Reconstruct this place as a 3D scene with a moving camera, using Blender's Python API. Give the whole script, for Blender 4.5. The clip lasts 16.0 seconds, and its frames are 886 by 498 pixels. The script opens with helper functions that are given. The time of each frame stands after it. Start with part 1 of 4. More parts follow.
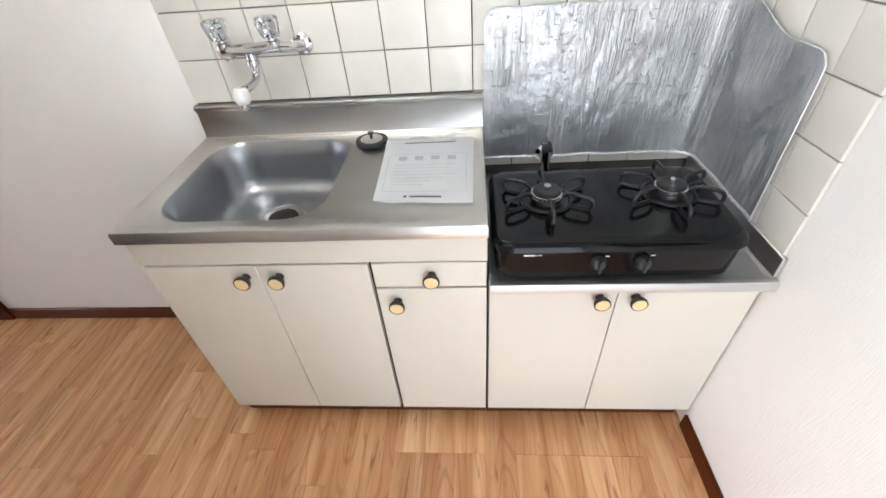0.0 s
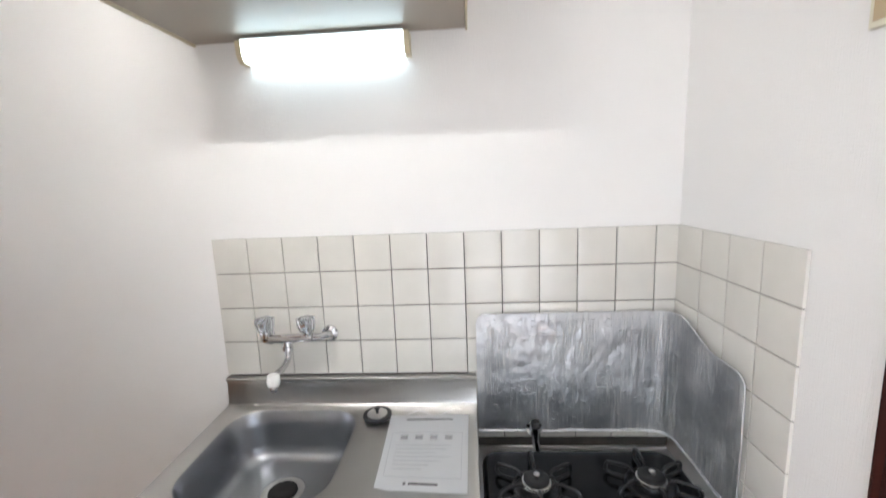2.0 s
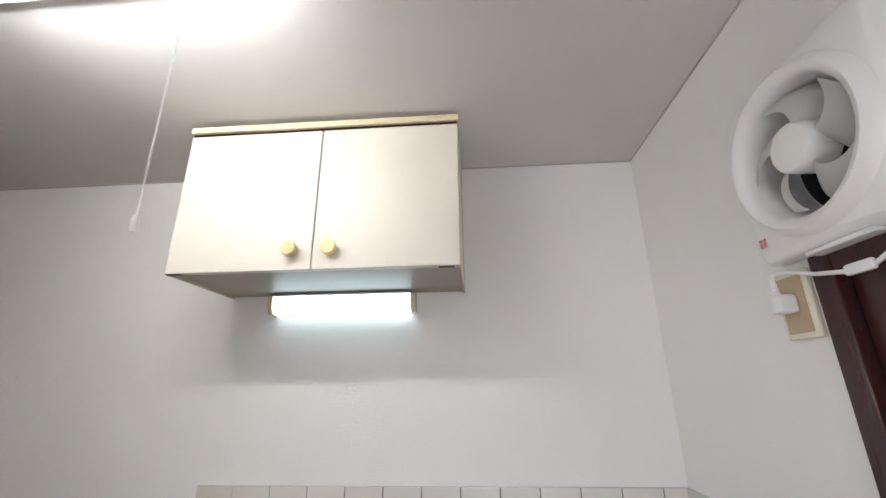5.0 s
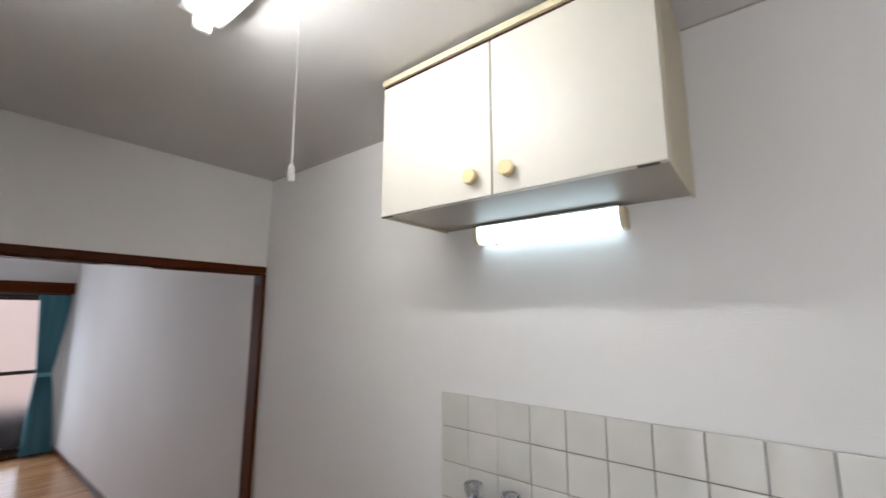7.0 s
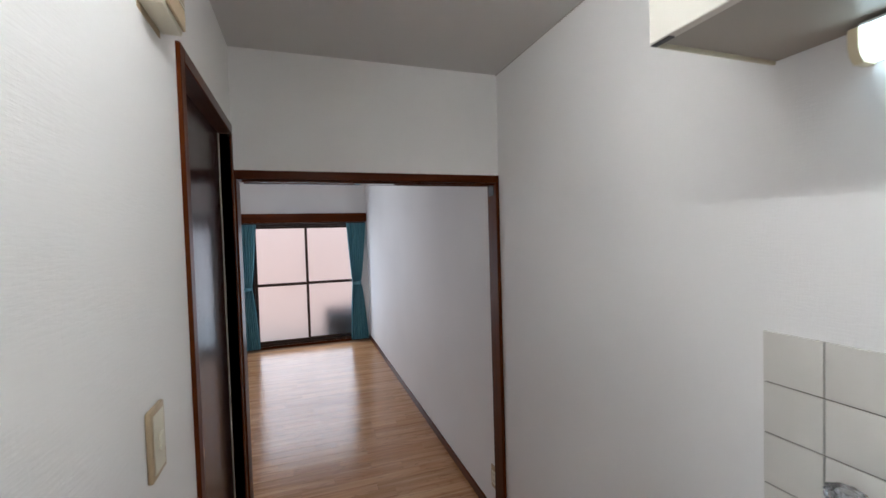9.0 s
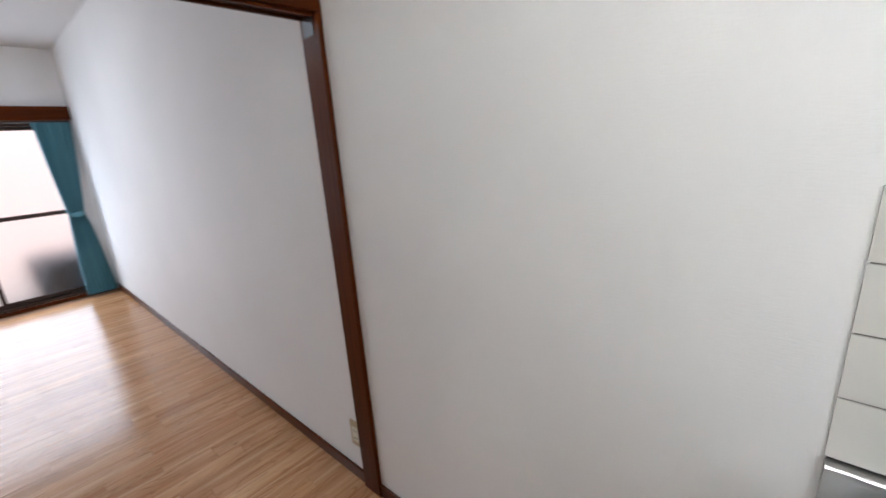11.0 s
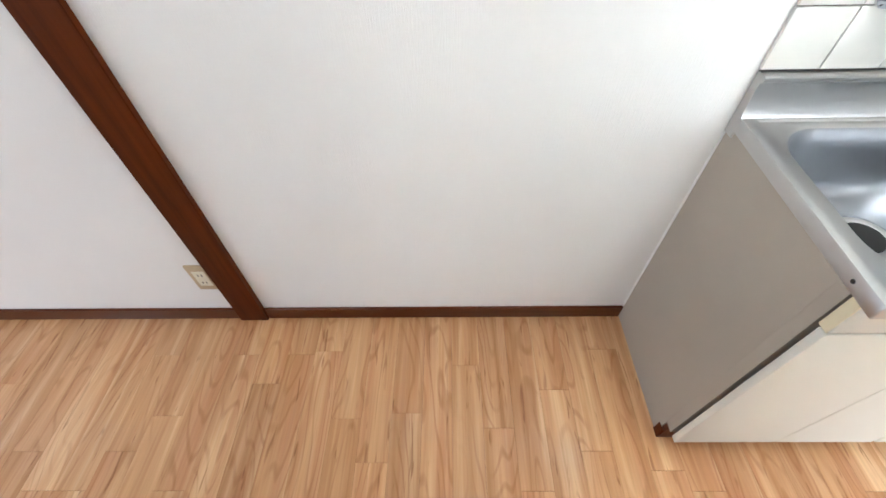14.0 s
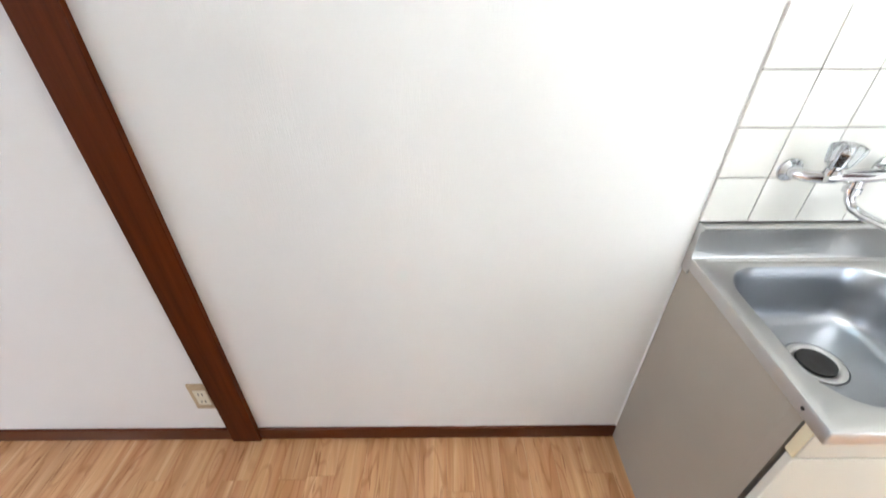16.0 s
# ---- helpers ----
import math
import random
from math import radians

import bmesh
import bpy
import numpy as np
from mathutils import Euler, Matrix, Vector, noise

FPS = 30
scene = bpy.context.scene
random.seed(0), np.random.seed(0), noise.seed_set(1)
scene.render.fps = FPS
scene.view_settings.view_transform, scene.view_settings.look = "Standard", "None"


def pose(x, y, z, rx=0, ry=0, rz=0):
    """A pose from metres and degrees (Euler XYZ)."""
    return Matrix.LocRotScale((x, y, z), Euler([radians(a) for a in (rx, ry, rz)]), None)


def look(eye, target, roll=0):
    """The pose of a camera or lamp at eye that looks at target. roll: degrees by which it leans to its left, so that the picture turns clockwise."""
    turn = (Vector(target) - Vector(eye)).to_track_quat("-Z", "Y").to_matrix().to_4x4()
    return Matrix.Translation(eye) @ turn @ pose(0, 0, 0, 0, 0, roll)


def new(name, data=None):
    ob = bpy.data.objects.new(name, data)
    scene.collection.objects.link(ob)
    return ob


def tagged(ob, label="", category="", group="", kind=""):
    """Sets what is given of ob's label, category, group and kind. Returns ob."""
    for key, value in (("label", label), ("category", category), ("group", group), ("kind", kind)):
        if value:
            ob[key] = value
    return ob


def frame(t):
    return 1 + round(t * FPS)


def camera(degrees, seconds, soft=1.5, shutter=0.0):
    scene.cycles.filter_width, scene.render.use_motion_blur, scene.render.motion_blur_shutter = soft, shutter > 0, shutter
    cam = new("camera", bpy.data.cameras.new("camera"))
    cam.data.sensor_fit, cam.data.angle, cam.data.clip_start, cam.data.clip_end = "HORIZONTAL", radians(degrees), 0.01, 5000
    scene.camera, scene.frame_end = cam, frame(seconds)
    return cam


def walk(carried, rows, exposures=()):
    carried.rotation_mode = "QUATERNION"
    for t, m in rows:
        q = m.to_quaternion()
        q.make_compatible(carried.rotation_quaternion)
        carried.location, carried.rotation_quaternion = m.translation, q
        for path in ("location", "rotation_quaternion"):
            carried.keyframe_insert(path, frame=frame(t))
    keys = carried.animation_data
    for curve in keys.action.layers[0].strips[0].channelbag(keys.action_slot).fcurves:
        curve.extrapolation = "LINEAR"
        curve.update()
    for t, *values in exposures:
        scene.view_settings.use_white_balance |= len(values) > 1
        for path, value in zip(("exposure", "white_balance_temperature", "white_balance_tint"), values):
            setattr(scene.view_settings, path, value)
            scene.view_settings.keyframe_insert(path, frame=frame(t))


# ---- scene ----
cam = camera(94.5, 16.0, soft=1.5, shutter=0.35)
PATH = [
    (0, (-0.624, -1.11, 1.252), (-0.775, 0.432, -0.012), -4.6),
    (0.5, (-0.619, -1.119, 1.268), (-0.767, 0.521, 0.133), -4.3),
    (1, (-0.607, -1.149, 1.329), (-0.757, 0.623, 0.413), -3.9),
    (1.5, (-0.598, -1.18, 1.414), (-0.748, 0.705, 0.764), -3.3),
    (2, (-0.604, -1.203, 1.466), (-0.731, 0.768, 1.153), -2.3),
    (2.5, (-0.599, -1.222, 1.512), (-0.726, 0.774, 1.511), -1.6),
    (3, (-0.594, -1.25, 1.548), (-0.715, 0.729, 1.808), -1.1),
    (3.5, (-0.584, -1.277, 1.574), (-0.696, 0.667, 2.034), -0.8),
    (3.7, (-0.581, -1.281, 1.583), (-0.69, 0.648, 2.101), -0.6),
    (4.2, (-0.571, -1.292, 1.591), (-0.682, 0.608, 2.205), -0.8),
    (4.75, (-0.57, -1.303, 1.594), (-0.687, 0.588, 2.237), -0.7),
    (5.3, (-0.571, -1.307, 1.593), (-0.73, 0.59, 2.209), -0.7),
    (5.8, (-0.571, -1.304, 1.594), (-0.819, 0.601, 2.152), -0.6),
    (6, (-0.57, -1.295, 1.598), (-0.897, 0.611, 2.111), -0.4),
    (6.5, (-0.526, -1.236, 1.588), (-1.288, 0.567, 2.0), -0.2),
    (7, (-0.473, -1.16, 1.595), (-1.698, 0.39, 1.902), 0.1),
    (7.3, (-0.463, -1.128, 1.596), (-1.923, 0.218, 1.836), 0.0),
    (7.5, (-0.48, -1.114, 1.586), (-2.049, 0.108, 1.792), -0.0),
    (8, (-0.551, -1.037, 1.573), (-2.319, -0.109, 1.679), -0.9),
    (8.2, (-0.592, -1.006, 1.573), (-2.409, -0.174, 1.646), -1.2),
    (8.7, (-0.701, -0.951, 1.559), (-2.585, -0.28, 1.544), -1.7),
    (9.25, (-0.869, -0.921, 1.535), (-2.755, -0.261, 1.431), -1.8),
    (9.8, (-1.06, -0.9, 1.506), (-2.878, -0.1, 1.294), -2.1),
    (10.3, (-1.232, -0.873, 1.476), (-2.912, 0.158, 1.14), -2.6),
    (10.5, (-1.306, -0.86, 1.456), (-2.902, 0.283, 1.072), -2.9),
    (11, (-1.467, -0.81, 1.429), (-2.76, 0.62, 0.893), -3.8),
    (11.5, (-1.68, -0.722, 1.424), (-2.6, 0.9, 0.69), -3.4),
    (12, (-1.834, -0.712, 1.408), (-2.383, 0.989, 0.51), -4.0),
    (12.5, (-1.931, -0.739, 1.382), (-2.209, 0.922, 0.302), -4.1),
    (13, (-1.952, -0.746, 1.338), (-2.079, 0.795, 0.07), -2.9),
    (13.5, (-1.96, -0.757, 1.295), (-2.022, 0.642, -0.133), -2.2),
    (14, (-1.979, -0.771, 1.267), (-2.01, 0.528, -0.254), -1.5),
    (14.5, (-1.98, -0.786, 1.267), (-1.986, 0.477, -0.284), -0.7),
    (15, (-1.986, -0.793, 1.269), (-1.966, 0.517, -0.243), 0.1),
    (15.5, (-1.988, -0.797, 1.306), (-1.969, 0.658, -0.067), -0.1),
    (16, (-1.989, -0.82, 1.378), (-1.979, 0.823, 0.237), -0.1),
]
EXPOSURES = [(0.0, 1.8, 6180, 8), (1.0, 1.7, 6180, 8), (1.5, 1.52, 6150, 9), (2.5, 1.14, 6200, 11), (3.5, 0.8, 6230, 11), (6.0, 0.6, 6230, 11), (7.0, 0.58, 6120, 10), (8.2, 0.45, 6000, 9), (10.3, 1.27, 5930, 8.5), (11.0, 1.32, 5930, 8), (12.5, 1.72, 5830, 6), (14.0, 2.42, 5780, 4), (16.0, 2.38, 5880, 5)]
walk(cam, [(t, look(eye, target, roll)) for t, eye, target, roll in PATH], EXPOSURES)

# ---- world and large lights ----
world = bpy.data.worlds.new("sky")
scene.world = world
world.use_nodes = True
wn = world.node_tree
sky = wn.nodes.new("ShaderNodeTexSky")
sky.sky_type, sky.sun_disc = "NISHITA", False
sky.sun_elevation, sky.sun_rotation = radians(50), radians(100)
wn.links.new(sky.outputs[0], wn.nodes["Background"].inputs[0])
wn.nodes["Background"].inputs[1].default_value = 0.1

sun = new("sun", bpy.data.lights.new("sun", "SUN"))
sun.data.energy, sun.data.angle, sun.data.color = 2.5, radians(0.5), (1.0, 0.95, 0.88)
sun.matrix_world = look((4, -6, 9), (0, 0, 0))

TUBE, UNDER, DOME, DAYLIGHT, ENTRY = 46.0, 2.8, 7.5, 10.0, 4.4

daylight = new("window_daylight", bpy.data.lights.new("window_daylight", "AREA"))
daylight.data.shape, daylight.data.size, daylight.data.size_y = "RECTANGLE", 1.35, 1.6
daylight.data.energy, daylight.data.color = DAYLIGHT, (0.80, 0.88, 1.0)
daylight.matrix_world = look((-7.17, -0.89, 0.92), (-5.0, -0.89, 0.92))

# Unseen entrance opening and lamp, added to fill the kitchen from the south.
entry_fill = new("entrance_fill", bpy.data.lights.new("entrance_fill", "AREA"))
entry_fill.data.shape, entry_fill.data.size, entry_fill.data.size_y = "RECTANGLE", 0.62, 1.75
entry_fill.data.energy, entry_fill.data.color = ENTRY, (0.95, 0.97, 1.0)
entry_fill.matrix_world = look((-0.385, -2.02, 1.0), (-0.385, 0.0, 1.0))

# ---- materials ----
def material(name, color, rough=0.5, metal=0.0):
    m = bpy.data.materials.new(name)
    m.use_nodes = True
    b = m.node_tree.nodes["Principled BSDF"]
    b.inputs["Base Color"].default_value = (*color, 1)
    b.inputs["Roughness"].default_value = rough
    b.inputs["Metallic"].default_value = metal
    return m


def node(m, kind, **inputs):
    n = m.node_tree.nodes.new(kind)
    for key, value in inputs.items():
        n.inputs[key.replace("_", " ")].default_value = value
    return n


def link(m, a, b):
    m.node_tree.links.new(a, b)


def shader(m):
    return m.node_tree.nodes["Principled BSDF"]


def coords(m, scale):
    geo = node(m, "ShaderNodeNewGeometry")
    mp = node(m, "ShaderNodeMapping", Scale=scale)
    link(m, geo.outputs["Position"], mp.inputs["Vector"])
    return mp.outputs["Vector"]


def noise_of(m, vec, scale, detail=3.0, rough=0.5):
    n = node(m, "ShaderNodeTexNoise", Scale=scale, Detail=detail, Roughness=rough)
    link(m, vec, n.inputs["Vector"])
    return n.outputs["Fac"]


def ramp(m, fac, stops):
    n = node(m, "ShaderNodeValToRGB")
    e = n.color_ramp.elements
    while len(e) < len(stops):
        e.new(0.5)
    for k, (p, c) in enumerate(stops):
        e[k].position, e[k].color = p, (*c, 1)
    link(m, fac, n.inputs["Fac"])
    return n.outputs["Color"]


def mixed(m, fac, a, b, kind="MIX"):
    n = m.node_tree.nodes.new("ShaderNodeMix")
    n.data_type, n.blend_type = "RGBA", kind
    for sock, v in ((n.inputs[0], fac), (n.inputs[6], a), (n.inputs[7], b)):
        if hasattr(v, "links"):
            link(m, v, sock)
        elif isinstance(v, tuple):
            sock.default_value = (*v, 1)
        else:
            sock.default_value = v
    return n.outputs[2]


def math_of(m, op, a, b=0.0):
    n = m.node_tree.nodes.new("ShaderNodeMath")
    n.operation = op
    for sock, v in ((n.inputs[0], a), (n.inputs[1], b)):
        if hasattr(v, "links"):
            link(m, v, sock)
        else:
            sock.default_value = v
    return n.outputs[0]


def bumped(m, height, strength=0.2, distance=0.002):
    n = node(m, "ShaderNodeBump", Strength=strength, Distance=distance)
    link(m, height, n.inputs["Height"])
    link(m, n.outputs["Normal"], shader(m).inputs["Normal"])


def worn(name, color, rough=0.5, metal=0.0, spread=0.06, scale=3.0, grain=0.08, fine=400.0, depth=0.0004):
    """A painted or moulded surface with slight stains and fine grain."""
    m = material(name, color, rough, metal)
    v = coords(m, (1, 1, 1))
    big, small = noise_of(m, v, scale, 4.0), noise_of(m, v, fine, 2.0)
    dark = tuple(c * (1 - 2 * spread) for c in color)
    light = tuple(min(1.0, c * (1 + spread)) for c in color)
    link(m, ramp(m, big, [(0.3, dark), (0.7, light)]), shader(m).inputs["Base Color"])
    r = math_of(m, "ADD", math_of(m, "MULTIPLY", big, 0.16), rough - 0.08)
    link(m, r, shader(m).inputs["Roughness"])
    bumped(m, small, grain, depth)
    return m


def wallpaper(name, color, ribs=0.55):
    """Embossed vinyl wallpaper: fine upright threads and a weave."""
    m = material(name, color, 0.75)
    threads = noise_of(m, coords(m, (420, 420, 26)), 1.0, 2.0)
    weave = noise_of(m, coords(m, (45, 45, 260)), 1.0, 2.0)
    stain = noise_of(m, coords(m, (1.3, 1.3, 1.3)), 1.0, 4.0)
    link(m, ramp(m, stain, [(0.3, tuple(c * 0.95 for c in color)), (0.7, color)]), shader(m).inputs["Base Color"])
    bumped(m, math_of(m, "ADD", threads, math_of(m, "MULTIPLY", weave, 0.9)), ribs, 0.0016)
    return m


def timber(name, pale, mid, deep, rough=0.35, along="y", vary=0.5, fine=1.0, figure=0.0):
    m = material(name, mid, rough)
    s = {"y": (58, 2.6, 58), "x": (2.6, 60, 60), "z": (60, 60, 2.6)}[along]
    s = tuple(k * fine for k in s)
    info = node(m, "ShaderNodeObjectInfo")
    geo = node(m, "ShaderNodeNewGeometry")
    rnd = math_of(m, "FRACT", math_of(m, "ADD", info.outputs["Random"], geo.outputs["Random Per Island"]))
    base = coords(m, s)
    shift = m.node_tree.nodes.new("ShaderNodeVectorMath")
    shift.operation = "ADD"
    comb = node(m, "ShaderNodeCombineXYZ")
    far = math_of(m, "MULTIPLY", rnd, 70.0)
    for k in range(3):
        link(m, far, comb.inputs[k])
    link(m, base, shift.inputs[0])
    link(m, comb.outputs[0], shift.inputs[1])
    g1 = noise_of(m, shift.outputs[0], 1.0, 6.0, 0.62)
    g2 = noise_of(m, shift.outputs[0], 0.22, 3.0, 0.5)
    grain = ramp(m, g1, [(0.30, deep), (0.45, mid), (0.66, pale)])
    streak = ramp(m, g2, [(0.33, deep), (0.47, mid), (0.62, pale)])
    both = mixed(m, 0.5, grain, streak)
    if figure:
        wide = m.node_tree.nodes.new("ShaderNodeVectorMath")
        wide.operation = "ADD"
        link(m, coords(m, (11, 1.7, 11)), wide.inputs[0])
        link(m, comb.outputs[0], wide.inputs[1])
        flow = noise_of(m, wide.outputs[0], 1.0, 1.5, 0.4)
        ring = math_of(m, "SINE", math_of(m, "MULTIPLY", flow, 95.0))
        line_fac = ramp(m, ring, [(0.35, (0, 0, 0)), (1.0, (1, 1, 1))])
        where = ramp(m, noise_of(m, shift.outputs[0], 0.09, 2.0, 0.5), [(0.44, (0.08, 0.08, 0.08)), (0.60, (1, 1, 1))])
        both = mixed(m, math_of(m, "MULTIPLY", math_of(m, "MULTIPLY", line_fac, where), figure), both, tuple(c * 0.55 for c in mid))
        red = ramp(m, noise_of(m, shift.outputs[0], 0.13, 2.0, 0.5), [(0.52, (0, 0, 0)), (0.66, (1, 1, 1))])
        both = mixed(m, math_of(m, "MULTIPLY", red, 0.55), both, (mid[0] * 0.92, mid[1] * 0.74, mid[2] * 0.60))
    fleck = noise_of(m, shift.outputs[0], 0.55, 2.0, 0.4)
    both = mixed(m, math_of(m, "MULTIPLY", ramp(m, fleck, [(0.66, (0, 0, 0)), (0.74, (1, 1, 1))]), 0.55), both, deep)
    tone = ramp(m, rnd, [(0.0, (1 - vary * 0.55,) * 3), (0.5, (1 - vary * 0.22,) * 3), (1.0, (1.0, 1.0, 1.0))])
    link(m, mixed(m, 1.0, both, tone, "MULTIPLY"), shader(m).inputs["Base Color"])
    link(m, math_of(m, "ADD", math_of(m, "MULTIPLY", g2, 0.14), rough - 0.07), shader(m).inputs["Roughness"])
    bumped(m, g1, 0.05, 0.0005)
    return m


def steel(name, color, rough, stretch, marks=0.25):
    """Used stainless steel: satin, brushed one way, with faint water marks."""
    m = material(name, color, rough, 1.0)
    brush = noise_of(m, coords(m, stretch), 1.0, 2.0)
    blot = noise_of(m, coords(m, (9, 9, 9)), 1.0, 3.0, 0.5)
    link(m, ramp(m, blot, [(0.25, tuple(c * (1 - marks * 0.5) for c in color)), (0.75, color)]), shader(m).inputs["Base Color"])
    r = math_of(m, "ADD", math_of(m, "MULTIPLY", brush, 0.01), math_of(m, "ADD", math_of(m, "MULTIPLY", blot, 0.04), rough - 0.045))
    link(m, r, shader(m).inputs["Roughness"])
    return m


def glowing(name, color, strength, base=(0.9, 0.9, 0.9)):
    m = material(name, base, 0.4)
    shader(m).inputs["Emission Color"].default_value = (*color, 1)
    shader(m).inputs["Emission Strength"].default_value = strength
    return m


def plank_material():
    """Lacquered strip flooring: honey boards, broad pale and reddish bands, cathedral figure and short dark flecks."""
    m = material("floor_boards", (0.5, 0.28, 0.13), 0.14)
    info = node(m, "ShaderNodeObjectInfo")
    geo = node(m, "ShaderNodeNewGeometry")
    rnd = math_of(m, "FRACT", math_of(m, "ADD", info.outputs["Random"], geo.outputs["Random Per Island"]))
    comb = node(m, "ShaderNodeCombineXYZ")
    far = math_of(m, "MULTIPLY", rnd, 83.0)
    for k in range(3):
        link(m, far, comb.inputs[k])

    def field(scale, detail, rough, warp=0.0):
        add = m.node_tree.nodes.new("ShaderNodeVectorMath")
        add.operation = "ADD"
        link(m, coords(m, scale), add.inputs[0])
        link(m, comb.outputs[0], add.inputs[1])
        n = node(m, "ShaderNodeTexNoise", Scale=1.0, Detail=detail, Roughness=rough, Distortion=warp)
        link(m, add.outputs[0], n.inputs["Vector"])
        return n.outputs["Fac"]

    band = field((26, 1.1, 26), 3.0, 0.5, 0.4)
    fine = field((150, 4.0, 150), 3.0, 0.6)
    flow = field((9, 1.5, 9), 1.5, 0.4)
    warm = field((16, 0.9, 16), 2.0, 0.5)
    spot = field((70, 7.0, 70), 2.0, 0.5, 0.6)
    base = ramp(m, band, [(0.28, (0.43, 0.210, 0.092)), (0.44, (0.535, 0.290, 0.134)), (0.56, (0.60, 0.345, 0.170)), (0.70, (0.70, 0.445, 0.243))])
    base = mixed(m, math_of(m, "MULTIPLY", ramp(m, warm, [(0.50, (0, 0, 0)), (0.66, (1, 1, 1))]), 0.55), base, (0.44, 0.185, 0.082))
    ring = math_of(m, "SINE", math_of(m, "MULTIPLY", flow, 88.0))
    lines = math_of(m, "MULTIPLY", ramp(m, ring, [(0.55, (0, 0, 0)), (1.0, (1, 1, 1))]), ramp(m, warm, [(0.40, (0.15, 0.15, 0.15)), (0.56, (1, 1, 1))]))
    base = mixed(m, math_of(m, "MULTIPLY", lines, 0.42), base, (0.30, 0.125, 0.048))
    base = mixed(m, math_of(m, "MULTIPLY", ramp(m, spot, [(0.64, (0, 0, 0)), (0.73, (1, 1, 1))]), 0.6), base, (0.20, 0.075, 0.03))
    base = mixed(m, 0.5, base, ramp(m, fine, [(0.3, (0.72, 0.70, 0.68)), (0.65, (1.0, 1.0, 1.0))]), "MULTIPLY")
    tone = ramp(m, rnd, [(0.0, (0.82, 0.77, 0.73)), (0.35, (0.93, 0.89, 0.85)), (0.7, (0.99, 0.97, 0.94)), (1.0, (1.05, 1.03, 1.0))])
    link(m, mixed(m, 1.0, base, tone, "MULTIPLY"), shader(m).inputs["Base Color"])
    link(m, math_of(m, "ADD", math_of(m, "MULTIPLY", band, 0.10), 0.15), shader(m).inputs["Roughness"])
    shader(m).inputs["Specular IOR Level"].default_value = 0.48
    bumped(m, math_of(m, "ADD", fine, math_of(m, "MULTIPLY", field((3, 3, 3), 2.0, 0.5), 2.0)), 0.06, 0.0005)
    return m


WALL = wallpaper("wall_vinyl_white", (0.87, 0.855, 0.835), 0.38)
# Greyer than the wall paper: holds down the tube lamp's spill by colour.
CEIL = wallpaper("ceiling_vinyl_dimmed", (0.68, 0.665, 0.645), 0.25)
FLOOR = plank_material()
GROOVE = worn("floor_groove", (0.22, 0.11, 0.05), 0.6)
TRIM = timber("dark_brown_trim", (0.110, 0.024, 0.0035), (0.078, 0.016, 0.0022), (0.038, 0.0075, 0.0013), 0.34, "z", 0.1)
shader(TRIM).inputs["Specular IOR Level"].default_value = 0.09
TRIM_H = timber("dark_brown_trim_flat", (0.110, 0.024, 0.0035), (0.078, 0.016, 0.0022), (0.038, 0.0075, 0.0013), 0.34, "y", 0.1)
shader(TRIM_H).inputs["Specular IOR Level"].default_value = 0.09
DOORWOOD = timber("dark_door_wood", (0.055, 0.017, 0.013), (0.035, 0.011, 0.009), (0.02, 0.006, 0.005), 0.22, "z", 0.1)
CREAM = worn("cream_laminate", (0.68, 0.65, 0.57), 0.42, spread=0.02, grain=0.1)
CREAM_EDGE = worn("yellowed_cream_edge", (0.72, 0.635, 0.43), 0.45, spread=0.05)
KNOB_CREAM = worn("knob_cream", (0.78, 0.62, 0.32), 0.35, spread=0.04)
KNOB_DARK = worn("knob_dark", (0.018, 0.013, 0.011), 0.35)
TAUPE = worn("taupe_side_panel", (0.36, 0.315, 0.255), 0.5, spread=0.03)
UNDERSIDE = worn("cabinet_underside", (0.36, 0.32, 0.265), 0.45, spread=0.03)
# Near black: the shade in door gaps and drain hole, put into the colour.
GAP_SHADE = worn("black_gap_shade", (0.012, 0.010, 0.009), 0.8)
STEEL = steel("stainless_top", (0.52, 0.51, 0.495), 0.335, (8, 300, 300), 0.12)
# Same steel, darker and bluer: basin shade and reflected daylight put into the colour.
STEEL_B = steel("stainless_basin_shaded", (0.37, 0.38, 0.40), 0.34, (40, 40, 40), 0.12)
STEEL_DULL = steel("dull_steel", (0.66, 0.66, 0.65), 0.5, (8, 300, 300), 0.2)
CHROME = steel("chrome", (0.66, 0.66, 0.67), 0.14, (60, 60, 60), 0.12)
TILE = worn("glazed_tile", (0.71, 0.685, 0.63), 0.16, spread=0.03, scale=7.0, grain=0.05, fine=30.0, depth=0.0006)
GROUT = worn("grey_grout", (0.085, 0.078, 0.068), 0.9, spread=0.2, scale=9.0)
ENAMEL = worn("black_enamel", (0.005, 0.0053, 0.0058), 0.11, spread=0.15, scale=9.0, grain=0.015)
shader(ENAMEL).inputs["Specular IOR Level"].default_value = 0.22
IRON = worn("black_iron", (0.004, 0.004, 0.0045), 0.36, spread=0.2, scale=40.0, grain=0.3)
WHITE = worn("white_plastic", (0.82, 0.81, 0.79), 0.35, spread=0.02)
IVORY = worn("ivory_plastic", (0.76, 0.72, 0.58), 0.4, spread=0.03)
BEIGE = worn("beige_plate", (0.50, 0.38, 0.235), 0.45, spread=0.04)
PAPER = worn("paper_white", (0.90, 0.90, 0.91), 0.7, spread=0.01)
INK = worn("print_grey", (0.42, 0.42, 0.44), 0.8)
INK_DARK = worn("print_dark", (0.12, 0.11, 0.12), 0.8)
RUBBER = worn("black_rubber", (0.02, 0.02, 0.021), 0.55)
PINK = worn("red_print", (0.70, 0.36, 0.36), 0.6, spread=0.25, scale=160.0)
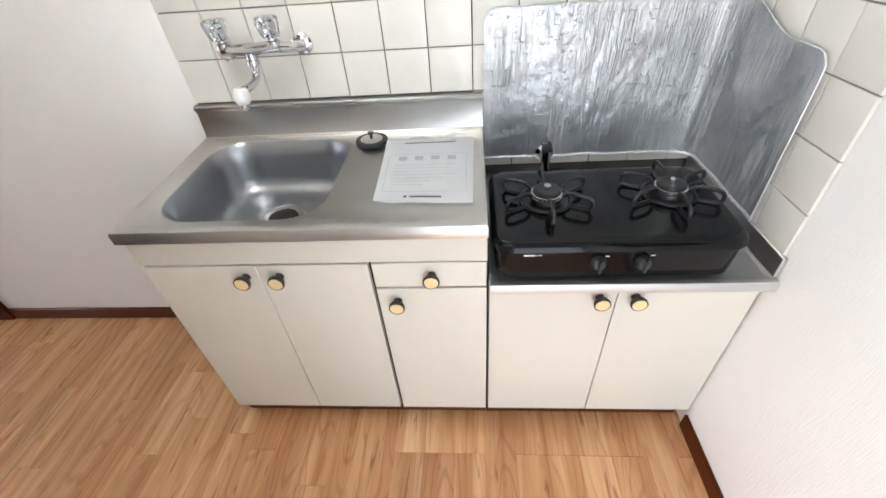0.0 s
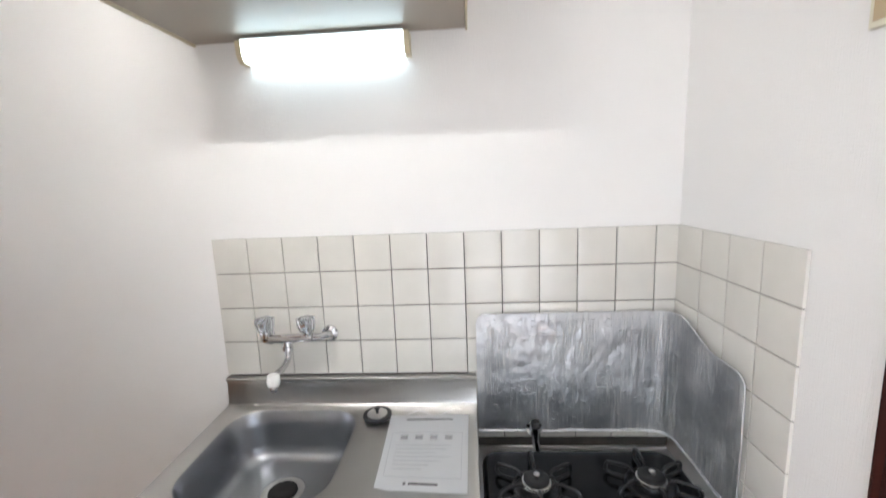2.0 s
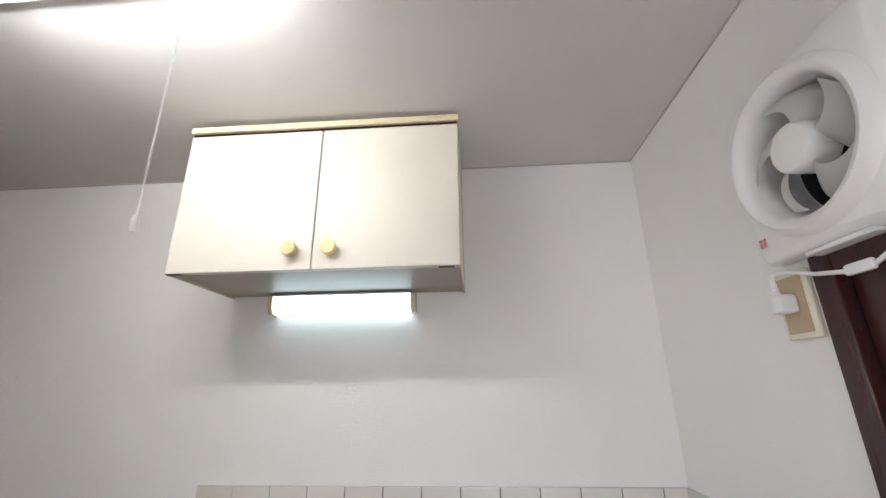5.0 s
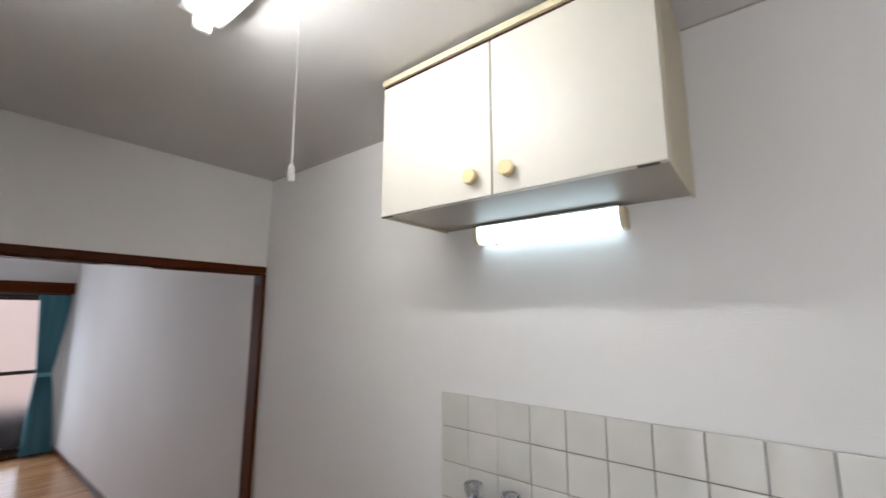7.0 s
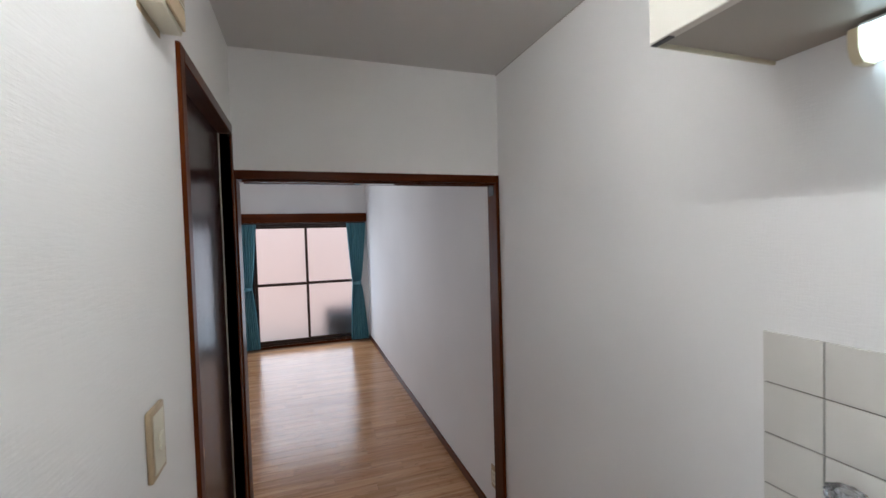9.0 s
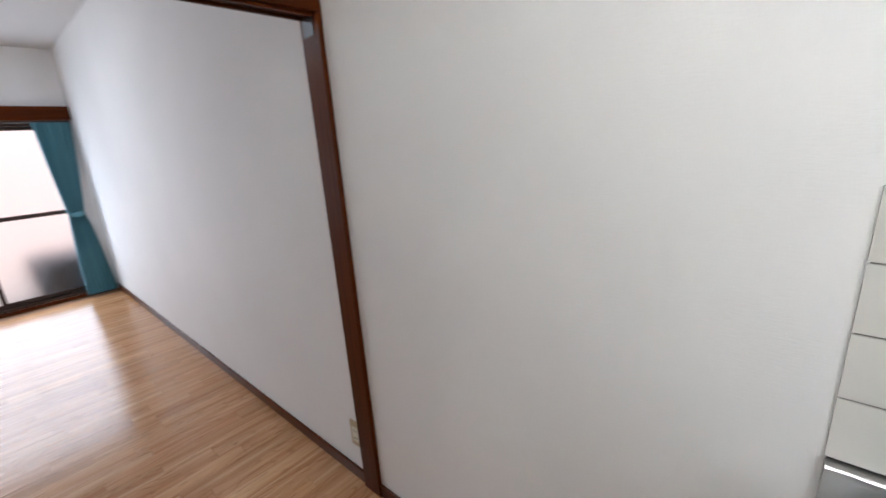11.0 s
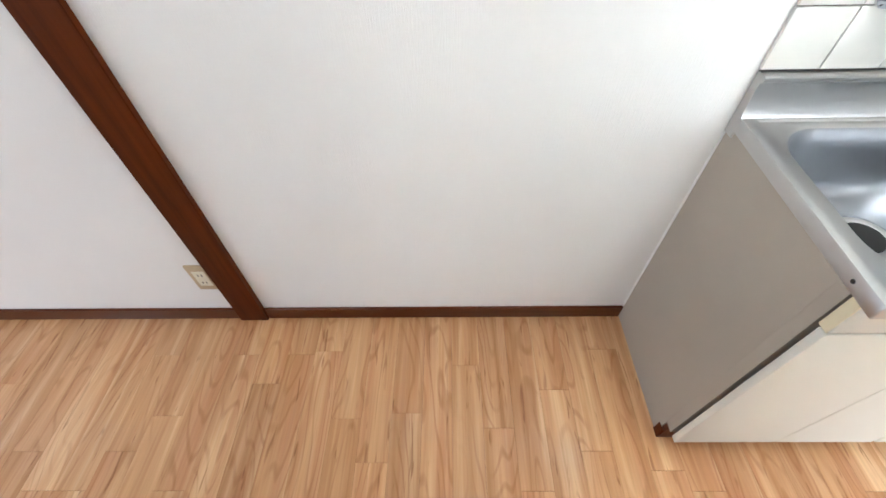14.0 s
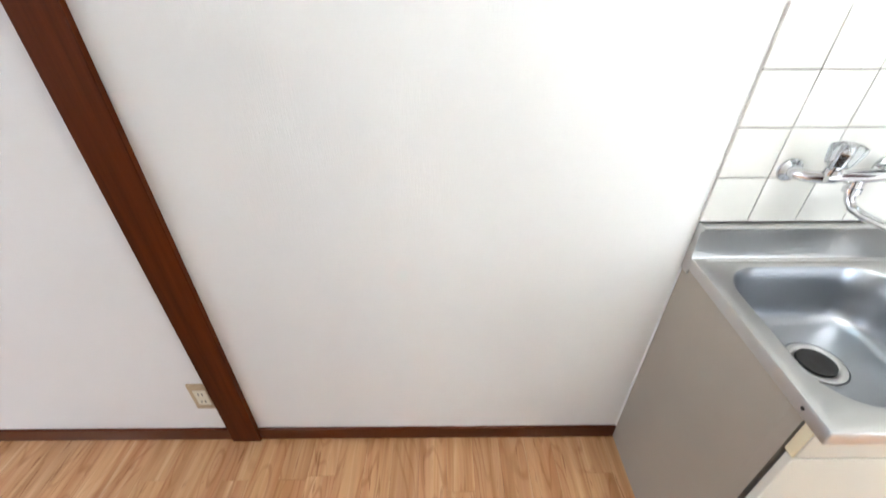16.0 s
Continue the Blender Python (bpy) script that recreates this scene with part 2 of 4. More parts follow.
DULL_RED = worn("dull_red_print", (0.12, 0.02, 0.02), 0.6)
BLUE = worn("blue_sticker", (0.02, 0.22, 0.62), 0.4)
VOID = worn("dark_duct", (0.01, 0.01, 0.013), 0.9)

BURNER_STEEL = steel("burner_steel", (0.62, 0.61, 0.59), 0.26, (60, 60, 60), 0.3)
TUBE_GLOW = glowing("tube_glow", (1.0, 0.975, 0.93), TUBE)
UNDER_GLOW = glowing("under_lamp_glow", (0.72, 0.93, 1.0), UNDER)
DOME_GLOW = glowing("dome_glow", (0.89, 0.93, 1.0), DOME)


def foil_material():
    """Kitchen foil: upright pressed hairlines in patches, small crumples, and lighter and darker tone in broad clouds.
    """
    m = material("aluminium_foil", (0.70, 0.71, 0.72), 0.3, 1.0)
    hair = ramp(m, noise_of(m, coords(m, (210, 210, 3.2)), 1.0, 2.0), [(0.50, (0, 0, 0)), (0.60, (1, 1, 1))])
    comb_ = ramp(m, noise_of(m, coords(m, (95, 95, 6)), 1.0, 2.0), [(0.55, (0, 0, 0)), (0.63, (1, 1, 1))])
    patch = ramp(m, noise_of(m, coords(m, (11, 11, 6)), 1.0, 3.0, 0.6), [(0.43, (0, 0, 0)), (0.58, (1, 1, 1))])
    dent = noise_of(m, coords(m, (44, 44, 30)), 1.0, 4.0, 0.6)
    nick = ramp(m, noise_of(m, coords(m, (60, 60, 95)), 1.0, 2.0), [(0.64, (0, 0, 0)), (0.72, (1, 1, 1))])
    cloud = noise_of(m, coords(m, (5, 5, 7)), 1.0, 4.0, 0.6)
    tone = ramp(m, cloud, [(0.30, (0.62, 0.63, 0.66)), (0.5, (0.80, 0.81, 0.83)), (0.68, (0.92, 0.92, 0.93))])
    press = math_of(m, "MULTIPLY", math_of(m, "MAXIMUM", hair, comb_), patch)
    # Glint on the hairlines and nicks, painted as a paler colour.
    bright = math_of(m, "MAXIMUM", math_of(m, "MULTIPLY", press, 0.9), math_of(m, "MULTIPLY", nick, 0.5))
    link(m, mixed(m, bright, tone, (0.95, 0.95, 0.95)), shader(m).inputs["Base Color"])
    link(m, math_of(m, "ADD", math_of(m, "ADD", math_of(m, "MULTIPLY", cloud, 0.22), math_of(m, "MULTIPLY", press, 0.22)), 0.27), shader(m).inputs["Roughness"])
    height = math_of(m, "ADD", math_of(m, "MULTIPLY", press, 0.30), math_of(m, "ADD", math_of(m, "MULTIPLY", dent, 0.8), math_of(m, "MULTIPLY", nick, 0.35)))
    bumped(m, height, 0.8, 0.005)
    return m


FOIL = foil_material()


def curtain_material():
    m = material("teal_cloth", (0.045, 0.20, 0.255), 0.85)
    weave = noise_of(m, coords(m, (500, 500, 500)), 1.0, 2.0)
    fade = noise_of(m, coords(m, (4, 14, 1.2)), 1.0, 3.0)
    link(m, ramp(m, fade, [(0.3, (0.085, 0.235, 0.29)), (0.7, (0.14, 0.33, 0.40))]), shader(m).inputs["Base Color"])
    bumped(m, weave, 0.3, 0.001)
    return m


CURTAIN = curtain_material()


def glass_material(name, rough, color=(1, 1, 1)):
    m = material(name, color, rough)
    shader(m).inputs["Transmission Weight"].default_value = 1.0
    shader(m).inputs["IOR"].default_value = 1.45
    return m


FROSTED = glass_material("frosted_glass", 0.45, (0.97, 0.98, 0.98))
ACRYLIC = glass_material("clear_acrylic", 0.04, (0.80, 0.83, 0.86))


# ---- mesh helpers ----
ORIGIN = {}


def thing(name, loc, label, category, group="", kind=""):
    ob = new(name)
    ob.empty_display_size = 0.1
    ob.location = loc
    ORIGIN[ob] = Vector(loc)
    return tagged(ob, label, category, group, kind)


def finish(bm, name, mat, smooth=True):
    me = bpy.data.meshes.new(name)
    bmesh.ops.recalc_face_normals(bm, faces=bm.faces)
    bm.to_mesh(me)
    bm.free()
    for m in mat if isinstance(mat, (list, tuple)) else [mat]:
        me.materials.append(m)
    if smooth:
        me.polygons.foreach_set("use_smooth", [True] * len(me.polygons))
        me.set_sharp_from_angle(angle=radians(38))
    return me


def part(name, bm, mat, parent, label="", smooth=True):
    """Links a mesh built in world places as one part under its thing or part."""
    o = ORIGIN[parent]
    bmesh.ops.translate(bm, verts=bm.verts, vec=-o)
    ob = new(name, finish(bm, name, mat, smooth))
    ob.parent = parent
    ORIGIN[ob] = o
    return tagged(ob, label)


def solid(name, bm, mat, label, category, kind="", group="", at=None):
    """A thing that is one single mesh, with its origin at its base."""
    if at is None:
        xs, ys, zs = zip(*[v.co for v in bm.verts])
        at = ((min(xs) + max(xs)) / 2, (min(ys) + max(ys)) / 2, min(zs))
    bmesh.ops.translate(bm, verts=bm.verts, vec=-Vector(at))
    ob = new(name, finish(bm, name, mat))
    ob.location = at
    ORIGIN[ob] = Vector(at)
    return tagged(ob, label, category, group, kind)


def box(bm, x0, x1, y0, y1, z0, z1, bevel=0.0, seg=1):
    r = bmesh.ops.create_cube(bm, size=1.0)
    vs = r["verts"]
    bmesh.ops.scale(bm, vec=(x1 - x0, y1 - y0, z1 - z0), verts=vs)
    bmesh.ops.translate(bm, vec=((x0 + x1) / 2, (y0 + y1) / 2, (z0 + z1) / 2), verts=vs)
    if bevel:
        es = list({e for v in vs for e in v.link_edges})
        bmesh.ops.bevel(bm, geom=es, offset=bevel, segments=seg, affect="EDGES", profile=0.5)
    return bm


def boxed(*a, **k):
    return box(bmesh.new(), *a, **k)


def frame_of(d):
    d = Vector(d).normalized()
    u = d.orthogonal().normalized()
    return u, d.cross(u).normalized()


def tube(bm, pts, radii, seg=12, caps=True, closed=False):
    """A round bar along points."""
    pts = [Vector(p) for p in pts]
    if not isinstance(radii, (list, tuple)):
        radii = [radii] * len(pts)
    rings, u = [], None
    n = len(pts)
    for k, p in enumerate(pts):
        a = pts[k - 1] if (k > 0 or closed) else p
        b = pts[(k + 1) % n] if (k < n - 1 or closed) else p
        d = (b - a).normalized()
        if u is None:
            u, w = frame_of(d)
        else:
            u = (u - d * u.dot(d)).normalized()
            w = d.cross(u)
        rings.append([bm.verts.new(p + radii[k] * (math.cos(t) * u + math.sin(t) * w)) for t in (2 * math.pi * s / seg for s in range(seg))])
    pairs = list(zip(rings, rings[1:])) + ([(rings[-1], rings[0])] if closed else [])
    for a, b in pairs:
        for s in range(seg):
            bm.faces.new((a[s], a[(s + 1) % seg], b[(s + 1) % seg], b[s]))
    if caps and not closed:
        bm.faces.new(rings[0])
        bm.faces.new(rings[-1])
    return bm


def lathe(bm, base, axis, profile, seg=24, cap=True):
    """Turns (distance along the axis, radius) pairs round an axis."""
    base, d = Vector(base), Vector(axis).normalized()
    u, w = frame_of(d)
    rings = []
    for h, r in profile:
        rings.append([bm.verts.new(base + d * h + max(r, 1e-4) * (math.cos(t) * u + math.sin(t) * w)) for t in (2 * math.pi * s / seg for s in range(seg))])
    for a, b in zip(rings, rings[1:]):
        for s in range(seg):
            bm.faces.new((a[s], a[(s + 1) % seg], b[(s + 1) % seg], b[s]))
    if cap:
        bm.faces.new(rings[0])
        bm.faces.new(rings[-1])
    return bm


def rrect(x0, x1, y0, y1, r, n=8):
    """The outline of a rectangle with round corners."""
    out = []
    for cx, cy, a in ((x1 - r, y1 - r, 0), (x0 + r, y1 - r, 90), (x0 + r, y0 + r, 180), (x1 - r, y0 + r, 270)):
        for k in range(n + 1):
            t = radians(a + 90 * k / n)
            out.append((cx + r * math.cos(t), cy + r * math.sin(t)))
    return out


def loft(bm, loops, cap0=True, cap1=True):
    rings = [[bm.verts.new(p) for p in loop] for loop in loops]
    for a, b in zip(rings, rings[1:]):
        n = len(a)
        for s in range(n):
            bm.faces.new((a[s], a[(s + 1) % n], b[(s + 1) % n], b[s]))
    if cap0:
        bm.faces.new(rings[0])
    if cap1:
        bm.faces.new(rings[-1])
    return bm


def flat(loop, z):
    return [(x, y, z) for x, y in loop]


def panel(axis, c0, c1, u0, u1, z0, z1, holes=()):
    """A wall with thickness c0..c1 across an axis and with openings (ua, ub, za, zb) through it."""
    bm = bmesh.new()
    us = sorted({u0, u1, *[h[k] for h in holes for k in (0, 1)]})
    zs = sorted({z0, z1, *[h[k] for h in holes for k in (2, 3)]})
    place = (lambda c, u, z: (c, u, z)) if axis == "x" else (lambda c, u, z: (u, c, z))
    seen = {}

    def vert(c, u, z):
        key = (round(c, 5), round(u, 5), round(z, 5))
        if key not in seen:
            seen[key] = bm.verts.new(place(c, u, z))
        return seen[key]

    def full(i, j):
        if not (0 <= i < len(us) - 1 and 0 <= j < len(zs) - 1):
            return False
        u, z = (us[i] + us[i + 1]) / 2, (zs[j] + zs[j + 1]) / 2
        return not any(a < u < b and c < z < d for a, b, c, d in holes)

    for i in range(len(us) - 1):
        for j in range(len(zs) - 1):
            if not full(i, j):
                continue
            ua, ub, za, zb = us[i], us[i + 1], zs[j], zs[j + 1]
            for c in (c0, c1):
                bm.faces.new([vert(c, *p) for p in ((ua, za), (ub, za), (ub, zb), (ua, zb))])
            for di, dj, p, q in ((-1, 0, (ua, za), (ua, zb)), (1, 0, (ub, za), (ub, zb)), (0, -1, (ua, za), (ub, za)), (0, 1, (ua, zb), (ub, zb))):
                if not full(i + di, j + dj):
                    bm.faces.new([vert(c0, *p), vert(c0, *q), vert(c1, *q), vert(c1, *p)])
    return bm


def structure(name, bm, mat, label, category):
    return solid(name, bm, mat, label, category, kind="structure")


# ---- the shell of the place ----
XP0, XP1 = -2.724, -2.63
HK, HB = 2.335, 2.47
wall_north = structure("wall_north", panel("y", 0.0, 0.1, XP0, 0.1, 0.0, 2.5), WALL, "white embossed vinyl wallpaper behind the kitchen unit", "wall")
wall_north_bedroom = structure("wall_north_bedroom", panel("y", 0.0, 0.1, -7.27, XP0, 0.0, 2.5), WALL, "white wallpapered wall of the adjoining room", "wall")
wall_east = structure("wall_east", panel("x", 0.0, 0.1, -2.0, 0.0, 0.0, 2.5, [(-0.835, -0.575, 1.82, 2.08), (-1.25, -0.65, 0.99, 1.755)]), WALL, "white wallpapered wall with fan opening and entrance door", "wall")
wall_south = structure("wall_south", panel("y", -1.29, -1.19, -2.63, -0.77, 0.0, 2.5, [(-2.585, -1.903, 0.0, 1.975)]), WALL, "white embossed wallpapered wall with a dark door", "wall")
wall_entry_west = structure("wall_entry_west", panel("x", -0.87, -0.77, -2.0, -1.29, 0.0, 2.5), WALL, "white wallpapered wall of the entrance recess", "wall")
wall_entry_south = structure("wall_entry_south", panel("y", -2.1, -2.0, -0.87, 0.1, 0.0, 2.5, [(-0.72, -0.05, 0.02, 1.95)]), WALL, "white wallpapered end wall with an unseen opening for fill light", "wall")
wall_partition = structure("wall_partition", panel("x", XP0, XP1, -2.7, 0.0, 0.0, 2.5, [(-1.19, 0.0, 0.0, 1.841)]), WALL, "white wall above the wide opening to the next room", "wall")
wall_west = structure("wall_west", panel("x", -7.27, -7.17, -2.7, 0.0, 0.0, 2.5, [(-1.64, -0.14, 0.03, 1.795)]), WALL, "white wall with a frosted sliding window", "wall")
wall_south_bedroom = structure("wall_south_bedroom", panel("y", -2.8, -2.7, -7.27, XP1, 0.0, 2.5), WALL, "white wallpapered side wall of the adjoining room", "wall")
wall_closet = structure("wall_bath_south", panel("y", -2.1, -2.0, -2.63, -0.87, 0.0, 2.5), WALL, "plain white wall behind the dark door", "wall")
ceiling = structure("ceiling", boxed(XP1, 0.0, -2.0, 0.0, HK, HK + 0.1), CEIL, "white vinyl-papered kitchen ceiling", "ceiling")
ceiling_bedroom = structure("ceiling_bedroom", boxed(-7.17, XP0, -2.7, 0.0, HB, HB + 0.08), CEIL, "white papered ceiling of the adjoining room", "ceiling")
ground = structure("ground", boxed(-60, 40, -50, 50, -0.5, -0.25), worn("ground_concrete", (0.3, 0.29, 0.28), 0.9), "grey concrete ground outside the building", "ground")
roof = structure("roof", boxed(-7.29, 0.12, -2.82, 0.12, 2.5, 2.6), WALL, "plain flat roof slab over the rooms", "roof")
floor = structure("floor", boxed(-7.27, 0.1, -2.8, 0.1, -0.25, -0.005), GROOVE, "wooden strip floor of warm honey-brown boards", "floor")


def skirting(name, axis, c0, c1, u0, u1, mat):
    if axis == "y":
        bm = boxed(u0, u1, c0, c1, 0.0, 0.06, 0.0025)
    else:
        bm = boxed(c0, c1, u0, u1, 0.0, 0.06, 0.0025)
    return structure(name, bm, mat, "dark brown wooden skirting board along the wall", "baseboard")


TRIM_X = timber("dark_brown_trim_long", (0.110, 0.024, 0.0035), (0.078, 0.016, 0.0022), (0.038, 0.0075, 0.0013), 0.34, "x", 0.1)
shader(TRIM_X).inputs["Specular IOR Level"].default_value = 0.3
skirting("baseboard", "y", -0.010, 0.0, -2.625, -1.383, TRIM_X)
skirting("baseboard", "y", -0.010, 0.0, -7.17, XP0 - 0.001, TRIM_X)
skirting("baseboard", "x", -0.010, 0.0, -2.0, -0.450, TRIM_H)
skirting("baseboard", "x", -7.17, -7.16, -2.7, -1.70, TRIM_H)
skirting("baseboard", "y", -1.19, -1.18, -1.866, -0.77, TRIM_X)
skirting("baseboard", "y", -2.7, -2.69, -7.16, XP0, TRIM_X)

# opening between the rooms: two jambs and a head with a sliding-door groove
opening = thing("opening_frame", (XP0, -0.6, 0.0), "dark brown wooden frame of a wide opening", "door frame", kind="structure")
part("jamb", boxed(XP0, XP1 + 0.004, -0.018, 0.0, 0.0, 1.804, 0.002), TRIM, opening)
part("jamb", boxed(XP0, XP1 + 0.004, -1.19, -1.179, 0.0, 1.804, 0.002), TRIM, opening)
hb = boxed(XP0 - 0.004, XP1 + 0.005, -1.19, 0.0, 1.804, 1.841, 0.002)
box(hb, XP0 + 0.014, XP0 + 0.024, -1.16, -0.02, 1.795, 1.804)
box(hb, XP1 - 0.022, XP1 - 0.012, -1.16, -0.02, 1.795, 1.804)
head = part("head", hb, TRIM_H, opening)
part("catch", boxed(XP0 + 0.03, XP1 - 0.028, -0.70, -0.52, 1.795, 1.8035, 0.002), CHROME, head, "metal catch in the groove")
part("catch", boxed(XP0 + 0.018, XP1 - 0.018, -0.0215, -0.0185, 1.745, 1.798, 0.001), KNOB_DARK, head, "metal strike plate")

# thin grey line where the walls meet the ceiling
LINE = worn("ceiling_line", (0.50, 0.46, 0.42), 0.7)
structure("trim", boxed(-0.0035, -0.0002, -1.99, -0.004, HK - 0.0045, HK - 0.0004), LINE, "thin grey line under the ceiling", "trim")
structure("trim", boxed(-0.590, -0.0037, -0.0035, -0.0002, HK - 0.0045, HK - 0.0004), LINE, "thin grey line under the ceiling", "trim")
structure("trim", boxed(XP1 + 0.001, -1.375, -0.0035, -0.0002, HK - 0.0045, HK - 0.0004), LINE, "thin grey line under the ceiling", "trim")

# ---- kitchen: sink unit ----
SX0, SX1, GX1, TX0 = -1.386, -0.594, -0.003, -1.389
FRONT = -0.449


def knob(parent, x, z, y, dark=True):
    """A round furniture knob: a dark stem and rim with a cream face."""
    if dark:
        k = part("knob", lathe(bmesh.new(), (x, y, z), (0, -1, 0), [(0, 0.010), (0.006, 0.0085), (0.012, 0.0085), (0.017, 0.017), (0.022, 0.0188), (0.027, 0.0185), (0.0285, 0.0165), (0.027, 0.0155)], 28), KNOB_DARK, parent, "black round knob with a cream face")
        part("knob_face", lathe(bmesh.new(), (x, y - 0.0272, z), (0, -1, 0), [(0, 0.0157), (0.0012, 0.0152), (0.0018, 0.012), (0.0019, 0.004)], 28), KNOB_CREAM, k, "cream knob face")
    else:
        part("knob", lathe(bmesh.new(), (x, y, z), (0, -1, 0), [(0, 0.011), (0.008, 0.010), (0.011, 0.0195), (0.022, 0.0195), (0.025, 0.0175), (0.0255, 0.006)], 28), KNOB_CREAM, parent, "yellowed cream round knob")


sink_cabinet = thing("sink_cabinet", (-0.99, -0.22, 0.0), "cream laminate sink cabinet with taupe side, standing on the floor", "cabinet")
cb = bmesh.new()
box(cb, SX0 + 0.004, SX0 + 0.022, -0.396, -0.004, 0.0, 0.751)
box(cb, SX0 + 0.004, SX0 + 0.022, -0.4235, -0.3962, 0.086, 0.751)
for v in cb.verts:
    if v.co.z > 0.7:
        v.co.z += 0.036 * (v.co.y + 0.468)
part("side_panel", cb, TAUPE, sink_cabinet, "taupe grey side panel")
seal = bmesh.new()
tube(seal, [(SX0 + 0.004 + 0.0012 * noise.noise((k * 0.9, 3, 1)), -0.002, 0.064 + 0.0285 * k) for k in range(25)], [0.0034 + 0.0016 * noise.noise((k * 1.7, 0, 5)) for k in range(25)], 6)
part("sealant", seal, WHITE, sink_cabinet, "uneven white sealant against the wall")
part("side_panel", boxed(SX1 - 0.018, SX1 - 0.002, -0.394, -0.004, 0.0, 0.600, 0.001), TAUPE, sink_cabinet)
part("carcass", boxed(SX0 + 0.0225, SX1 - 0.0185, -0.431, -0.02, 0.085, 0.60), GAP_SHADE, sink_cabinet)
part("kickboard", boxed(SX0 + 0.006, SX1 - 0.003, -0.412, -0.3975, 0.0, 0.084), TRIM_X, sink_cabinet, "dark brown recessed kickboard")
part("kick_corner", boxed(SX0 + 0.001, SX0 + 0.0035, -0.413, -0.385, 0.0, 0.050, 0.001), TRIM, sink_cabinet, "dark brown corner piece")
part("front_rail", boxed(SX0 + 0.006, SX1 - 0.002, FRONT, -0.4285, 0.675, 0.752, 0.0015), CREAM, sink_cabinet, "cream rail below the worktop")
part("rail_end", boxed(SX0 + 0.003, SX0 + 0.0055, FRONT + 0.001, -0.4285, 0.675, 0.751, 0.0005), CREAM_EDGE, sink_cabinet, "yellowed edge strip")


def cab_door(name, parent, x0, x1, z0, z1, mat=CREAM, y0=FRONT, y1=-0.432):
    return part(name, boxed(x0, x1, y0, y1, z0, z1, 0.0016), mat, parent)


d1 = cab_door("door", sink_cabinet, SX0 + 0.006, -1.1130, 0.082, 0.670)
d2 = cab_door("door", sink_cabinet, -1.1110, -0.858, 0.082, 0.670)
dr = cab_door("drawer", sink_cabinet, -0.850, SX1 - 0.003, 0.600, 0.672)
d3 = cab_door("door", sink_cabinet, -0.850, SX1 - 0.003, 0.082, 0.594)
knob(d1, -1.144, 0.639, FRONT)
knob(d2, -1.065, 0.639, FRONT)
knob(dr, -0.718, 0.637, FRONT)
knob(d3, -0.804, 0.556, FRONT)

gas_cabinet = thing("stove_cabinet", (-0.295, -0.22, 0.0), "low cream laminate two-door cabinet below the gas stove", "cabinet")
part("carcass", boxed(SX1 + 0.002, GX1 - 0.002, -0.431, -0.004, 0.085, 0.604), TAUPE, gas_cabinet)
part("kickboard", boxed(SX1 + 0.001, GX1 - 0.010, -0.412, -0.395, 0.0, 0.084), TRIM_X, gas_cabinet, "dark brown recessed kickboard")
g1 = cab_door("door", gas_cabinet, SX1 + 0.0035, -0.3050, 0.082, 0.604)
g2 = cab_door("door", gas_cabinet, -0.3030, GX1 - 0.002, 0.082, 0.604)
knob(g1, -0.343, 0.562, FRONT)
knob(g2, -0.264, 0.562, FRONT)

# worktop with a pressed basin
TOP = 0.781
BX = (-1.335, -0.947, -0.420, -0.052)
DRAIN = (-1.142, -0.212)


def fall(y):
    """The worktop rises slightly from its front edge to the wall."""
    return 0.036 * (y + 0.468)


def sloped(bm):
    for v in bm.verts:
        v.co.z += fall(v.co.y)
    return bm


sink = thing("sink_worktop", (-0.99, -0.23, 0.752), "used stainless steel sink top with basin and upstand", "sink")
sb = bmesh.new()
o = (SX0, SX1, -0.468, -0.030)
loops = [
    flat(rrect(o[0] + 0.012, o[1] - 0.012, o[2] + 0.012, o[3], 0.003), 0.752),
    flat(rrect(*o, 0.003), 0.752),
    flat(rrect(*o, 0.003), TOP - 0.004),
    flat(rrect(o[0] + 0.002, o[1] - 0.002, o[2] + 0.002, o[3], 0.004), TOP),
    flat(rrect(o[0] + 0.020, o[1] - 0.014, o[2] + 0.020, o[3] - 0.002, 0.012), TOP),
    flat(rrect(o[0] + 0.026, o[1] - 0.020, o[2] + 0.026, o[3] - 0.006, 0.014), TOP - 0.004),
    flat(rrect(BX[0] - 0.006, BX[1] + 0.006, BX[2] - 0.006, BX[3] + 0.006, 0.096), TOP - 0.004),
    flat(rrect(*BX, 0.09), TOP - 0.008),
]
loft(sb, loops, False, False)
part("worktop", sloped(sb), STEEL, sink)
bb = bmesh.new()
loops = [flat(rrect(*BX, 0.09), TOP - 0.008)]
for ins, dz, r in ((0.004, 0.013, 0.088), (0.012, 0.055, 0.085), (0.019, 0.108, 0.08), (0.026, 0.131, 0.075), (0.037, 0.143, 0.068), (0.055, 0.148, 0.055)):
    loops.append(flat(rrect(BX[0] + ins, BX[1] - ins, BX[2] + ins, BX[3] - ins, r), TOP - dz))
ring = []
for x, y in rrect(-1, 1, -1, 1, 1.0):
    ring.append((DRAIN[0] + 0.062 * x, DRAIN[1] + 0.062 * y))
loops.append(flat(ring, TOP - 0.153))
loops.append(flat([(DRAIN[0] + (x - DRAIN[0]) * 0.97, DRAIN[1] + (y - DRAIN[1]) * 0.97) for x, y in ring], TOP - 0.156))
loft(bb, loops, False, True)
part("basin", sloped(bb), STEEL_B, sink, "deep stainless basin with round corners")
dz = TOP - 0.155 + fall(DRAIN[1])
